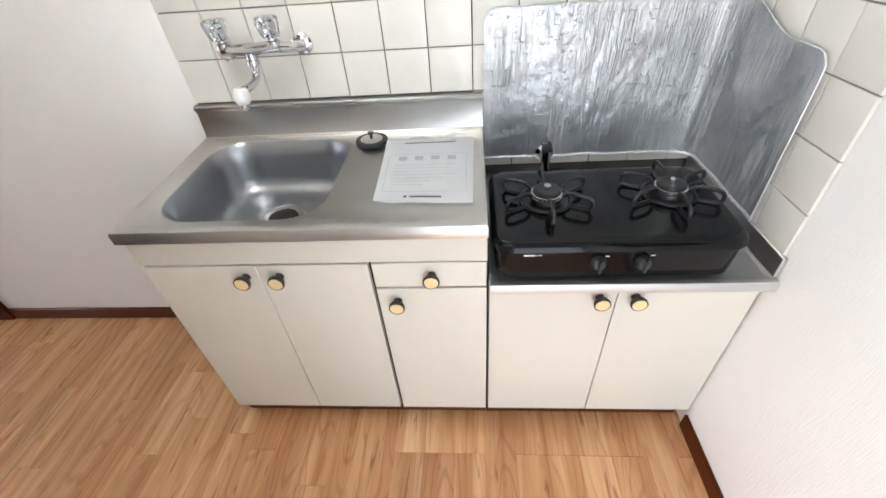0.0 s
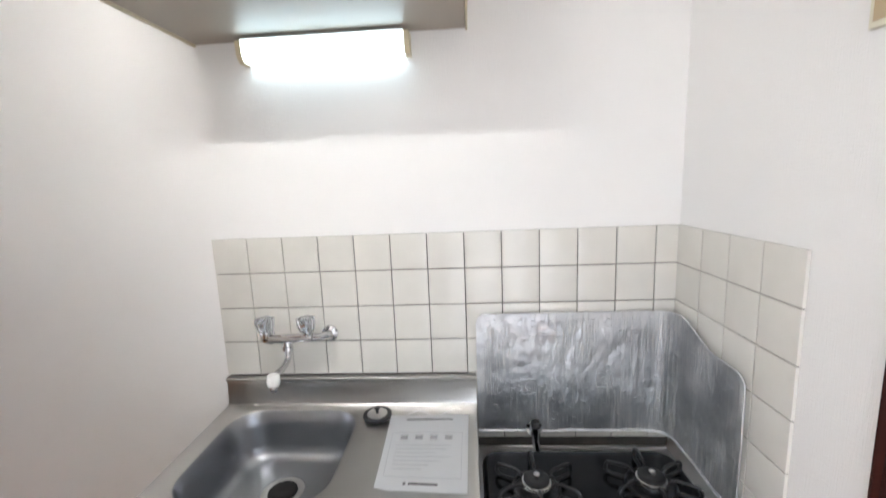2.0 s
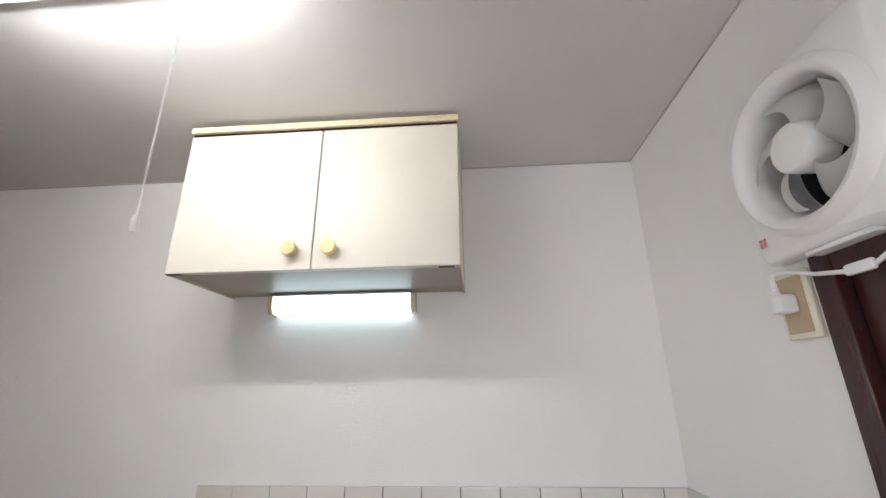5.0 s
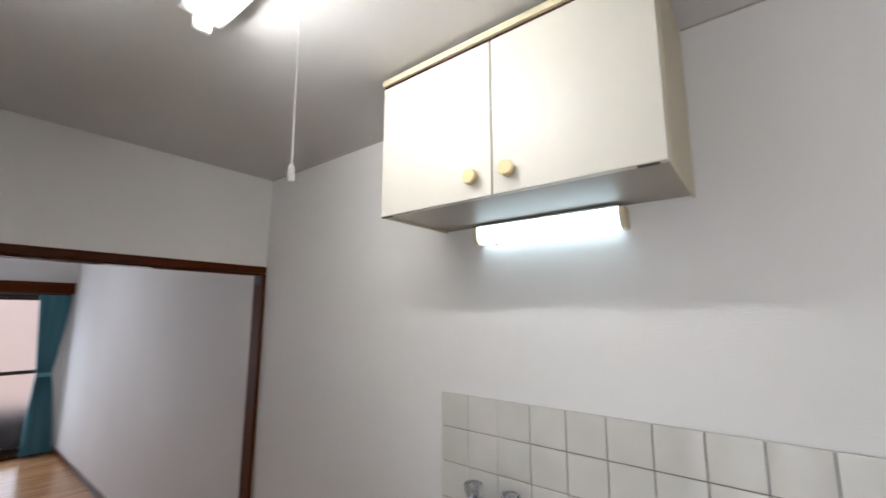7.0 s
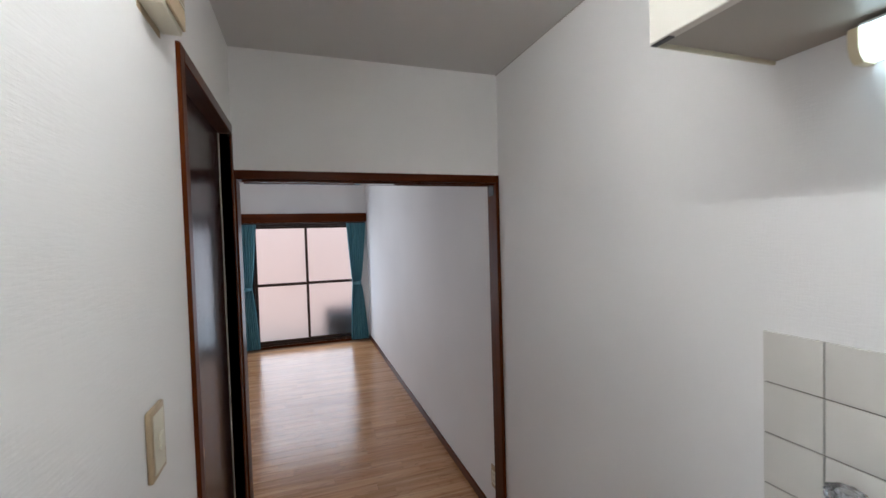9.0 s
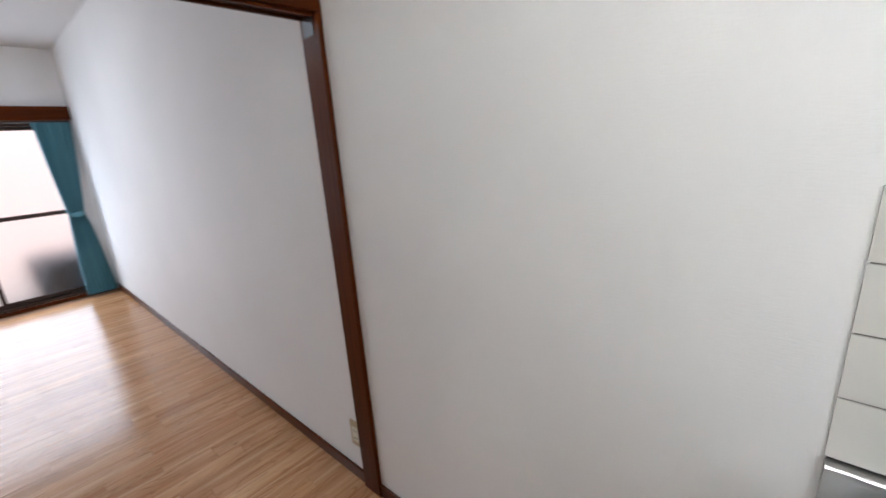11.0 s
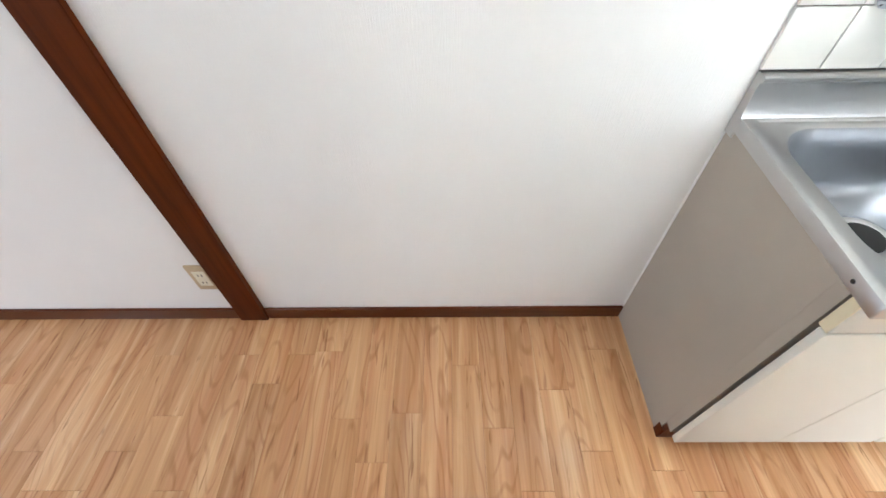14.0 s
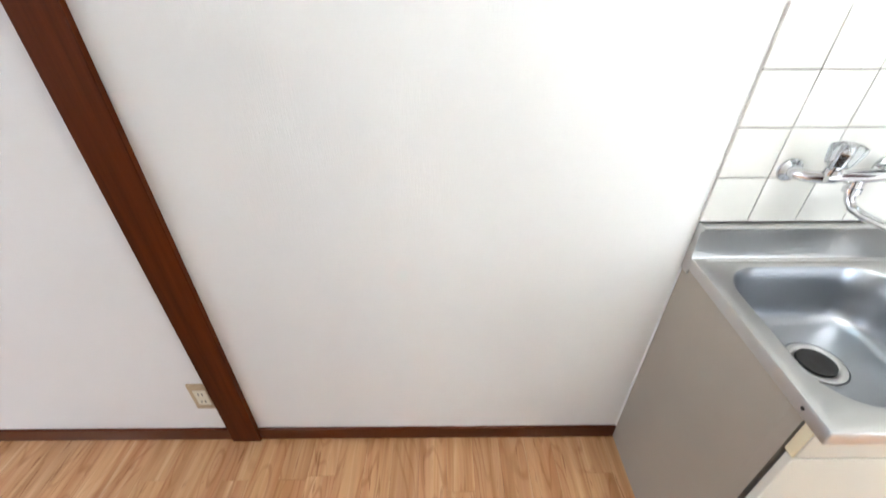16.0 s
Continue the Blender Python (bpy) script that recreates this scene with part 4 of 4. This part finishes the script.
part("lamp_tube", tube(bmesh.new(), [(-1.473, -0.82, 2.281), (-1.455, -0.82, 2.281), (-0.925, -0.82, 2.281), (-0.907, -0.82, 2.281)], 0.0155, 18), TUBE_GLOW, cl, "glowing fluorescent tube")
cord = part("pull_cord", tube(bmesh.new(), [(-0.997, -0.853, 2.30), (-0.997, -0.853, 2.1), (-0.995, -0.852, 1.803)], 0.0013, 8), WHITE, cl, "thin white pull cord")
part("cord_weight", lathe(bmesh.new(), (-0.995, -0.852, 1.806), (0, 0, -1), [(0, 0.002), (0.003, 0.0042), (0.022, 0.0052), (0.024, 0.004)], 14), WHITE, cord, "white plastic cord weight")

# ---- ventilating fan ----
FY, FZ = -0.698, 1.948
fan = thing("ventilating_fan", (0, FY, FZ), "white plastic square ventilating fan with open blades", "fan")
fb = bmesh.new()


def fan_loop(half, r, x):
    return [(x, FY + a, FZ + b) for a, b in rrect(-half, half, -half, half, r, 12)]


def fan_round(r, x):
    return [(x, FY + a, FZ + b) for a, b in rrect(-r, r, -r, r, r, 12)]


loft(fb, [fan_loop(0.156, 0.02, -0.002), fan_loop(0.157, 0.022, -0.024), fan_loop(0.155, 0.028, -0.034), fan_loop(0.150, 0.035, -0.039), fan_round(0.143, -0.046), fan_round(0.137, -0.060), fan_round(0.129, -0.066), fan_round(0.119, -0.062), fan_round(0.111, -0.050), fan_round(0.108, -0.010), fan_round(0.107, 0.09)], False, False)
part("housing", fb, WHITE, fan, "white moulded housing with round throat")
# Near-black disc set forward: the duct's darkness is put into its colour.
part("shutter", lathe(bmesh.new(), (0.040, FY, FZ), (-1, 0, 0), [(0, 0.106), (0.003, 0.106)], 40), VOID, fan, "black disc for the dark duct behind the blades")
part("hub", lathe(bmesh.new(), (-0.010, FY, FZ), (-1, 0, 0), [(0, 0.042), (0.030, 0.042), (0.044, 0.041), (0.0485, 0.038), (0.050, 0.030), (0.0505, 0.008)], 36), WHITE, fan, "white fan hub")
for k in range(5):
    base = radians(72 * k + 48.5)
    blade = bmesh.new()
    g = []
    for i in range(9):
        s = i / 8
        r = 0.038 + 0.065 * s
        lead = base + 0.62 * s ** 1.8
        trail = lead - (0.70 + 0.42 * math.sin(s * 2.4)) * (1 - 0.10 * s ** 3)
        row = []
        for j in range(7):
            q = j / 6
            t = lead + (trail - lead) * q
            x = -0.046 + 0.042 * q - 0.010 * math.sin(q * 3.14)
            row.append(blade.verts.new((x, FY + r * math.cos(-t), FZ + r * math.sin(-t))))
        g.append(row)
    for a, b in zip(g, g[1:]):
        for j in range(6):
            blade.faces.new((a[j], b[j], b[j + 1], a[j + 1]))
    bmesh.ops.solidify(blade, geom=blade.faces[:], thickness=0.0025)
    part("blade", blade, WHITE, fan)
part("maker_mark", boxed(-0.0445, -0.0392, -0.578, -0.562, 1.822, 1.838), PINK, fan, "small red print")
part("lower_grip", boxed(-0.034, -0.006, FY - 0.060, FY + 0.060, 1.7840, 1.7915, 0.002), WHITE, fan)

socket = thing("fan_socket", (0, -0.56, 1.66), "beige wall socket plate with a white plug", "socket")
part("plate", boxed(-0.012, -0.0005, -0.596, -0.524, 1.663, 1.778, 0.0025, 2), IVORY, socket)
part("insert", boxed(-0.0136, -0.0122, -0.588, -0.532, 1.672, 1.769, 0.0006), BEIGE, socket, "tan front plate")
plug = part("plug", boxed(-0.045, -0.0138, -0.573, -0.543, 1.706, 1.738, 0.006, 2), WHITE, socket, "white plug")
part("strain_relief", lathe(bmesh.new(), (-0.034, -0.556, 1.737), (0, 0.15, 1), [(0, 0.007), (0.006, 0.006), (0.008, 0.0045), (0.012, 0.006), (0.015, 0.0045), (0.019, 0.0055), (0.028, 0.0035)], 14), WHITE, plug)
cable = solid("fan_cable", tube(bmesh.new(), [(-0.034, -0.552, 1.764), (-0.034, -0.556, 1.776), (-0.031, -0.570, 1.777), (-0.029, -0.60, 1.768), (-0.029, -0.64, 1.755), (-0.029, -0.69, 1.745), (-0.027, -0.74, 1.745), (-0.022, -0.80, 1.772), (-0.020, -0.82, 1.796)], 0.0035, 10), WHITE, "white power cable from plug to fan", "cable")
solid("cable_clip", boxed(-0.033, -0.024, -0.738, -0.693, 1.737, 1.753, 0.003, 2), WHITE, "small white switch clip on the cable", "clip")

# ---- shuttered window in the east wall ----
ed = thing("window_2", (0.0, -0.95, 0.95), "dark red-brown framed window closed by a glossy panel", "window", kind="structure")
part("jamb", boxed(-0.010, 0.09, -0.650, -0.608, 0.95, 1.79, 0.002), DOORWOOD, ed)
part("jamb", boxed(-0.010, 0.09, -1.292, -1.250, 0.95, 1.79, 0.002), DOORWOOD, ed)
part("head", boxed(-0.010, 0.09, -1.2495, -0.6505, 1.755, 1.79, 0.002), DOORWOOD, ed)
part("sill", boxed(-0.010, 0.09, -1.2495, -0.6505, 0.95, 0.990, 0.002), DOORWOOD, ed)
part("panel", boxed(0.012, 0.030, -1.2490, -0.6510, 0.9905, 1.7545, 0.002), DOORWOOD, ed, "glossy scuffed dark panel")

# ---- dark door in the south wall ----
bd = thing("door_2", (-2.25, -1.19, 0.0), "closed dark brown wooden door in its frame", "door", kind="structure")
part("jamb", boxed(-1.903, -1.867, -1.285, -1.180, 0.0, 2.010, 0.002), TRIM, bd)
part("jamb", boxed(-2.6195, -2.585, -1.285, -1.185, 0.0, 2.010, 0.002), TRIM, bd)
part("head", boxed(-2.5845, -1.9035, -1.285, -1.180, 1.975, 2.010, 0.002), TRIM_X, bd)
bl = part("door_leaf", boxed(-2.563, -1.905, -1.262, -1.228, 0.004, 1.973, 0.002), DOORWOOD, bd)
part("door_edge", boxed(-2.5825, -2.5650, -1.264, -1.226, 0.004, 1.973, 0.001), worn("pale_door_edge", (0.55, 0.52, 0.45), 0.4), bd, "pale weatherstrip beside the door")
part("door_handle", lathe(bmesh.new(), (-1.975, -1.228, 1.0), (0, 1, 0), [(0, 0.022), (0.005, 0.022), (0.008, 0.010), (0.018, 0.010), (0.022, 0.020), (0.030, 0.019)], 24), CHROME, bl)

# ---- door chime and switch on the south wall ----
chime = thing("door_chime", (-1.70, -1.19, 1.97), "ivory plastic door chime box with brown front grille", "door chime")
part("case", boxed(-1.762, -1.630, -1.1885, -1.150, 1.972, 2.118, 0.005, 2), IVORY, chime)
part("back_plate", boxed(-1.755, -1.634, -1.1898, -1.1886, 1.962, 2.112), BEIGE, chime)
part("front_panel", boxed(-1.757, -1.648, -1.1495, -1.1430, 1.980, 2.110, 0.002), BEIGE, chime, "brown front panel")
for k in range(7):
    part("grille_bar", boxed(-1.748, -1.657, -1.1428, -1.1412, 2.02 + 0.011 * k, 2.026 + 0.011 * k, 0.0004), IVORY, chime)
switch = thing("light_switch", (-1.605, -1.19, 1.15), "ivory wall switch plate with one rocker", "light switch")
part("plate", boxed(-1.640, -1.570, -1.1897, -1.181, 1.150, 1.270, 0.0025, 2), BEIGE, switch)
part("insert", boxed(-1.630, -1.580, -1.1808, -1.1795, 1.160, 1.260, 0.0005), IVORY, switch)
part("rocker", boxed(-1.6135, -1.5965, -1.1793, -1.1740, 1.195, 1.225, 0.0015), IVORY, switch)


def outlet(axis_point, normal, label):
    """A double socket plate; built facing -y, then turned."""
    ob = thing("wall_outlet", axis_point, label, "socket", "wall outlets")
    x, y, z = axis_point
    if normal == "y":
        part("plate", boxed(x - 0.035, x + 0.035, y - 0.008, y - 0.0004, z - 0.06, z + 0.06, 0.002, 2), BEIGE, ob)
        ins = part("insert", boxed(x - 0.020, x + 0.020, y - 0.0105, y - 0.0082, z - 0.036, z + 0.036, 0.0008), IVORY, ob, "ivory socket face")
        for dz in (-0.018, 0.018):
            for dx in (-0.006, 0.006):
                part("slot", boxed(x + dx - 0.0012, x + dx + 0.0012, y - 0.0112, y - 0.0104, z + dz - 0.005, z + dz + 0.005), VOID, ins)
    else:
        part("plate", boxed(x + 0.0004, x + 0.008, y - 0.035, y + 0.035, z - 0.06, z + 0.06, 0.002, 2), BEIGE, ob)
        ins = part("insert", boxed(x + 0.0082, x + 0.0105, y - 0.020, y + 0.020, z - 0.036, z + 0.036, 0.0008), IVORY, ob, "ivory socket face")
        for dz in (-0.018, 0.018):
            for dy in (-0.006, 0.006):
                part("slot", boxed(x + 0.0104, x + 0.0112, y + dy - 0.0012, y + dy + 0.0012, z + dz - 0.005, z + dz + 0.005), VOID, ins)
    return ob


outlet((-2.756, 0.0, 0.240), "y", "beige double wall outlet beside the brown post")
outlet((-7.17, -1.895, 0.24), "x", "beige wall outlet above the skirting near the curtain")
outlet((-7.17, -1.88, 1.73), "x", "beige wall outlet high beside the window head")

# ---- adjoining room ----
win = thing("window_1", (-7.17, -0.86, 0.03), "dark bronze sliding window with frosted glass panes", "window", kind="structure")
BRONZE = worn("bronze_aluminium", (0.045, 0.028, 0.022), 0.4, 0.3)
wf = bmesh.new()
box(wf, -7.26, -7.165, -1.6395, -1.605, 0.032, 1.793)
box(wf, -7.26, -7.165, -0.175, -0.1405, 0.032, 1.793)
box(wf, -7.26, -7.165, -1.6045, -0.1755, 0.032, 0.062)
box(wf, -7.26, -7.165, -1.6045, -0.1755, 1.763, 1.793)
part("window_frame", wf, BRONZE, win)
for y0, y1, x0 in ((-1.604, -0.873, -7.205), (-0.907, -0.176, -7.235)):
    sf = bmesh.new()
    box(sf, x0 - 0.012, x0 + 0.012, y0, y0 + 0.035, 0.063, 1.762, 0.001)
    box(sf, x0 - 0.012, x0 + 0.012, y1 - 0.035, y1, 0.063, 1.762, 0.001)
    for z0, z1 in ((0.063, 0.10), (0.893, 0.933), (1.730, 1.762)):
        box(sf, x0 - 0.0125, x0 + 0.0125, y0 + 0.0352, y1 - 0.0352, z0, z1, 0.001)
    sash = part("sash", sf, BRONZE, win, "bronze sliding sash")
    for z0, z1 in ((0.1002, 0.8928), (0.9332, 1.7298)):
        p = part("pane", boxed(x0 - 0.002, x0 + 0.002, y0 + 0.0354, y1 - 0.0354, z0, z1), FROSTED, sash, "frosted pane")
        p.visible_shadow = False
part("latch", boxed(-7.192, -7.178, -0.903, -0.877, 0.83, 0.89, 0.003), BRONZE, win)
whd = thing("window_casing", (-7.17, -0.9, 1.72), "dark brown wooden head rail over the window", "window trim", kind="structure")
part("head_rail", boxed(-7.169, -7.1, -1.84, -0.003, 1.812, 1.942, 0.002), TRIM_H, whd)
part("curtain_rail", tube(bmesh.new(), [(-7.105, -1.82, 1.800), (-7.105, -0.02, 1.800)], 0.010, 10), BRONZE, whd)
part("casing_side", boxed(-7.169, -7.145, -1.685, -1.642, 0.0, 1.811, 0.002), TRIM, whd)
part("sill", boxed(-7.169, -7.14, -1.6415, -0.06, 0.0, 0.030, 0.002), TRIM_H, whd)


def curtain(y_top, y_mid, y_bot, label):
    """A tied-back curtain: folds gathered at a band, spreading above and below."""
    bm = bmesh.new()
    n, m = 72, 40
    g = []
    for j in range(m + 1):
        z = 0.02 + (1.790 - 0.02) * j / m
        if z > 0.88:
            s = ((z - 0.88) / (1.790 - 0.88)) ** 0.75
            a, b = (y_mid[k] + (y_top[k] - y_mid[k]) * s for k in (0, 1))
        else:
            s = ((0.88 - z) / 0.86) ** 0.6
            a, b = (y_mid[k] + (y_bot[k] - y_mid[k]) * s for k in (0, 1))
        row = []
        for i in range(n + 1):
            u = i / n
            d = 0.020 * math.sin(u * 2 * math.pi * 7 + 0.6 * noise.noise((u * 3, z * 2, 1))) + 0.008 * noise.noise((u * 9, z * 3, 4))
            row.append(bm.verts.new((-7.095 + d, a + (b - a) * u, z)))
        g.append(row)
    for a, b in zip(g, g[1:]):
        for i in range(n):
            bm.faces.new((a[i], a[i + 1], b[i + 1], b[i]))
    ob = thing("curtain", (-7.095, (y_bot[0] + y_bot[1]) / 2, 0.02), label, "curtain", "window curtains")
    part("cloth", bm, CURTAIN, ob)
    yc = (y_mid[0] + y_mid[1]) / 2
    w = (y_mid[1] - y_mid[0]) / 2 + 0.004
    part("tie_band", loft(bmesh.new(), [[(-7.095 + 0.034 * math.cos(t), yc + w * math.sin(t), z) for t in (2 * math.pi * k / 24 for k in range(24))] for z in (0.86, 0.875, 0.905)], False, False), CURTAIN, ob)


curtain((-1.81, -1.55), (-1.745, -1.635), (-1.765, -1.555), "teal cloth curtain tied back beside the window")
curtain((-0.31, -0.02), (-0.245, -0.124), (-0.29, -0.025), "teal cloth curtain tied back in the room corner")

ac = thing("air_conditioner", (-7.07, -2.14, 1.955), "white wall-mounted air conditioner with a blue sticker", "air conditioner")
ap = [(-7.169, 1.955), (-7.02, 1.955), (-6.96, 2.0), (-6.955, 2.17), (-6.98, 2.215), (-7.169, 2.215)]
part("body", loft(bmesh.new(), [[(x, y, z) for x, z in ap] for y in (-2.57, -1.80)]), WHITE, ac)
part("flap", boxed(-6.985, -6.962, -2.54, -1.83, 1.968, 1.995, 0.003), IVORY, ac)
part("sticker", boxed(-6.9548, -6.9535, -2.36, -2.06, 2.11, 2.17), BLUE, ac, "blue sticker")
part("pipe", tube(bmesh.new(), [(-7.155, -1.755, 2.0), (-7.155, -1.775, 1.98), (-7.16, -1.775, 1.94)], 0.022, 14), IVORY, ac)

dome = thing("dome_lamp", (-5.20, -1.36, HB), "lit round white dome ceiling lamp", "lamp")
part("diffuser", lathe(bmesh.new(), (-5.20, -1.36, HB - 0.012), (0, 0, -1), [(0, 0.30), (0.02, 0.31), (0.05, 0.29), (0.075, 0.24), (0.09, 0.16), (0.096, 0.06), (0.097, 0.005)], 48), DOME_GLOW, dome, "glowing white dome")
part("base_ring", lathe(bmesh.new(), (-5.20, -1.36, HB - 0.001), (0, 0, -1), [(0, 0.315), (0.011, 0.318)], 48), WHITE, dome)

# ---- outside the window ----
outer_unit = thing("outdoor_unit", (-7.77, -0.36, -0.25), "grey outdoor air-conditioning unit beyond the window", "air conditioner")
part("casing", boxed(-7.93, -7.60, -0.64, 0.10, -0.245, 0.42, 0.01, 2), worn("unit_grey", (0.10, 0.12, 0.15), 0.5), outer_unit)
part("fan_grille", lathe(bmesh.new(), (-7.60, -0.33, 0.10), (1, 0, 0), [(0, 0.22), (0.01, 0.22), (0.012, 0.20), (0.004, 0.05)], 32), RUBBER, outer_unit)
# Neighbouring wall glows faintly: daylight on it is put in as emission.
neighbour = structure("backdrop", boxed(-9.6, -9.4, -7.0, 5.0, -0.25, 2.4), glowing("neighbour_wall_glow", (1.0, 0.84, 0.80), 0.20, (0.58, 0.39, 0.33)), "pale pinkish neighbouring wall beyond the window, with daylight as glow", "backdrop")
sky_back = structure("backdrop_sky", boxed(-14.2, -14.0, -16.0, 12.0, -0.25, 12.0), glowing("sky_glow", (0.97, 0.98, 1.0), 0.5), "bright hazy sky beyond the window", "backdrop")

# ---- tiles on the walls ----
PITCH, JOINT = 0.11, 0.0027
ZT = 1.327


def tile_mesh(w, h):
    bm = boxed(-w / 2, w / 2, -0.0035, 0.0035, -h / 2, h / 2)
    es = [e for e in bm.edges if all(v.co.y < 0 for v in e.verts)]
    bmesh.ops.bevel(bm, geom=es, offset=0.0012, segments=2, affect="EDGES", profile=0.6)
    return finish(bm, "tile", TILE)


TILES = {}


def tile(parent, u0, u1, z0, z1, wall):
    w, h = u1 - u0 - JOINT, z1 - z0 - JOINT - 0.0003
    key = (round(w, 4), round(h, 4))
    if key not in TILES:
        TILES[key] = tile_mesh(w, h)
    ob = new("tile", TILES[key])
    ob.parent = parent
    c = ((u0 + u1) / 2, (z0 + z1) / 2)
    lean = (random.uniform(-0.25, 0.25), 0, random.uniform(-0.25, 0.25))
    if wall == "n":
        ob.matrix_world = pose(-0, 0, 0)
        m = pose(c[0], -0.0048, c[1], *lean)
    else:
        m = pose(-0.0048, c[0], c[1], lean[0], 0, -90 + lean[2])
    ob.matrix_parent_inverse = Matrix.Identity(4)
    ob.matrix_basis = Matrix.Translation(-ORIGIN[parent]) @ m


grout_n = bmesh.new()
box(grout_n, TX0 + 0.005, SX1, -0.0030, -0.0002, TOP + 0.100, ZT - 0.004)
box(grout_n, SX1 + 0.0002, -0.0035, -0.0030, -0.0002, 0.635, ZT - 0.004)
part("grout", grout_n, GROUT, wall_north, "dark grey tile joints")
GROUT_PALE = worn("pale_grout", (0.22, 0.20, 0.172), 0.9, spread=0.2, scale=14.0)
grout_e = boxed(-0.0030, -0.0002, -0.451, -0.0002, 0.635, ZT - 0.004)
part("grout", grout_e, GROUT, wall_east, "dark grey tile joints")
level_n, level_e = bmesh.new(), bmesh.new()
for r in range(1, 6):
    z = ZT - PITCH * r
    box(level_n, (TX0 + 0.005) if r < 5 and z > TOP + 0.1 else SX1 + 0.002, -0.0062, -0.0046, -0.0031, z - 0.0016, z + 0.0016)
    box(level_e, -0.0046, -0.0031, -0.4510, -0.0062, z - 0.0016, z + 0.0016)
part("level_joints", level_n, GROUT_PALE, wall_north, "pale grey level tile joints")
part("level_joints", level_e, GROUT_PALE, wall_east, "pale grey level tile joints")
cols = [TX0 + PITCH * k for k in range(13)] + [-0.0055]
for r in range(6):
    z1, z0 = ZT - PITCH * r, ZT - PITCH * (r + 1)
    for a, b in zip(cols, cols[1:]):
        if r >= 4 and b < SX1 + 0.03:
            continue
        tile(wall_north, a, b, z0, z1, "n")
    for a, b in zip((-0.456, -0.347, -0.238, -0.128), (-0.347, -0.238, -0.128, -0.0055)):
        tile(wall_east, a, b, z0, z1, "e")

# ---- floor boards ----
WB = 0.0915
X00 = -2.066
FIRST = {-4: 0.138, -3: 0.359, -2: 0.48, -1: 0.343, 0: 0.62, 1: 0.19, 2: 0.387, 3: 0.55, 4: 0.272, 5: 0.45, 6: 0.135, 7: 0.50}
BOARDS = {}


def board_mesh(w, l):
    bm = bmesh.new()
    t, e = 0.0, 0.0003
    lo, hi = -0.0045, t
    vs = [bm.verts.new(p) for p in ((-w / 2, -l / 2, lo), (w / 2, -l / 2, lo), (w / 2, l / 2, lo), (-w / 2, l / 2, lo), (-w / 2, -l / 2, hi - e / 2), (w / 2, -l / 2, hi - e / 2), (w / 2, l / 2, hi - e / 2), (-w / 2, l / 2, hi - e / 2), (-w / 2 + e, -l / 2 + e, hi), (w / 2 - e, -l / 2 + e, hi), (w / 2 - e, l / 2 - e, hi), (-w / 2 + e, l / 2 - e, hi))]
    for a, b in ((0, 4), (4, 8)):
        for k in range(4):
            bm.faces.new((vs[a + k], vs[a + (k + 1) % 4], vs[b + (k + 1) % 4], vs[b + k]))
    bm.faces.new(vs[8:12])
    return finish(bm, "board", FLOOR, False)


def board_runs(k, depth):
    """Lengths of the boards of one row, from the north wall."""
    rnd = random.Random(k * 7 + 3)
    y, cuts = 0.0, [0.0]
    step = FIRST[k] if k in FIRST else rnd.choice((0.15, 0.25, 0.35, 0.45, 0.55))
    while y < depth:
        y = min(depth, y + step)
        if depth - y < 0.05:
            y = depth
        cuts.append(round(y, 3))
        step = rnd.choice((0.30, 0.45, 0.60, 0.60, 0.75))
    return list(zip(cuts, cuts[1:]))


GAP = 0.0007
rest = bmesh.new()
for k in range(-54, 24):
    x0 = X00 + WB * k
    x1 = min(x0 + WB, 0.0)
    if x0 > -0.02 or x1 < -6.97:
        continue
    x0 = max(x0, -6.999)
    near = x0 > -3.4
    depth = 1.99 if x0 > -2.70 else 2.69
    for a, b in board_runs(k, depth):
        w, l = x1 - x0 - GAP, b - a - GAP
        if near:
            key = (round(w, 4), round(l, 3))
            if key not in BOARDS:
                BOARDS[key] = board_mesh(*key)
            ob = new("board", BOARDS[key])
            ob.parent = floor
            ob.location = Vector(((x0 + x1) / 2, -(a + b) / 2, 0.0)) - ORIGIN[floor]
        else:
            vs = []
            for z, e in ((-0.0045, 0.0), (-0.00015, 0.0), (0.0, 0.0003)):
                vs.append([rest.verts.new(p) for p in ((x0 + e, -b + GAP + e, z), (x1 - GAP - e, -b + GAP + e, z), (x1 - GAP - e, -a - e, z), (x0 + e, -a - e, z))])
            for p, q in zip(vs, vs[1:]):
                for s in range(4):
                    rest.faces.new((p[s], p[(s + 1) % 4], q[(s + 1) % 4], q[s]))
            rest.faces.new(vs[2])
tagged(part("boards", rest, FLOOR, floor, smooth=False), kind="stuff")
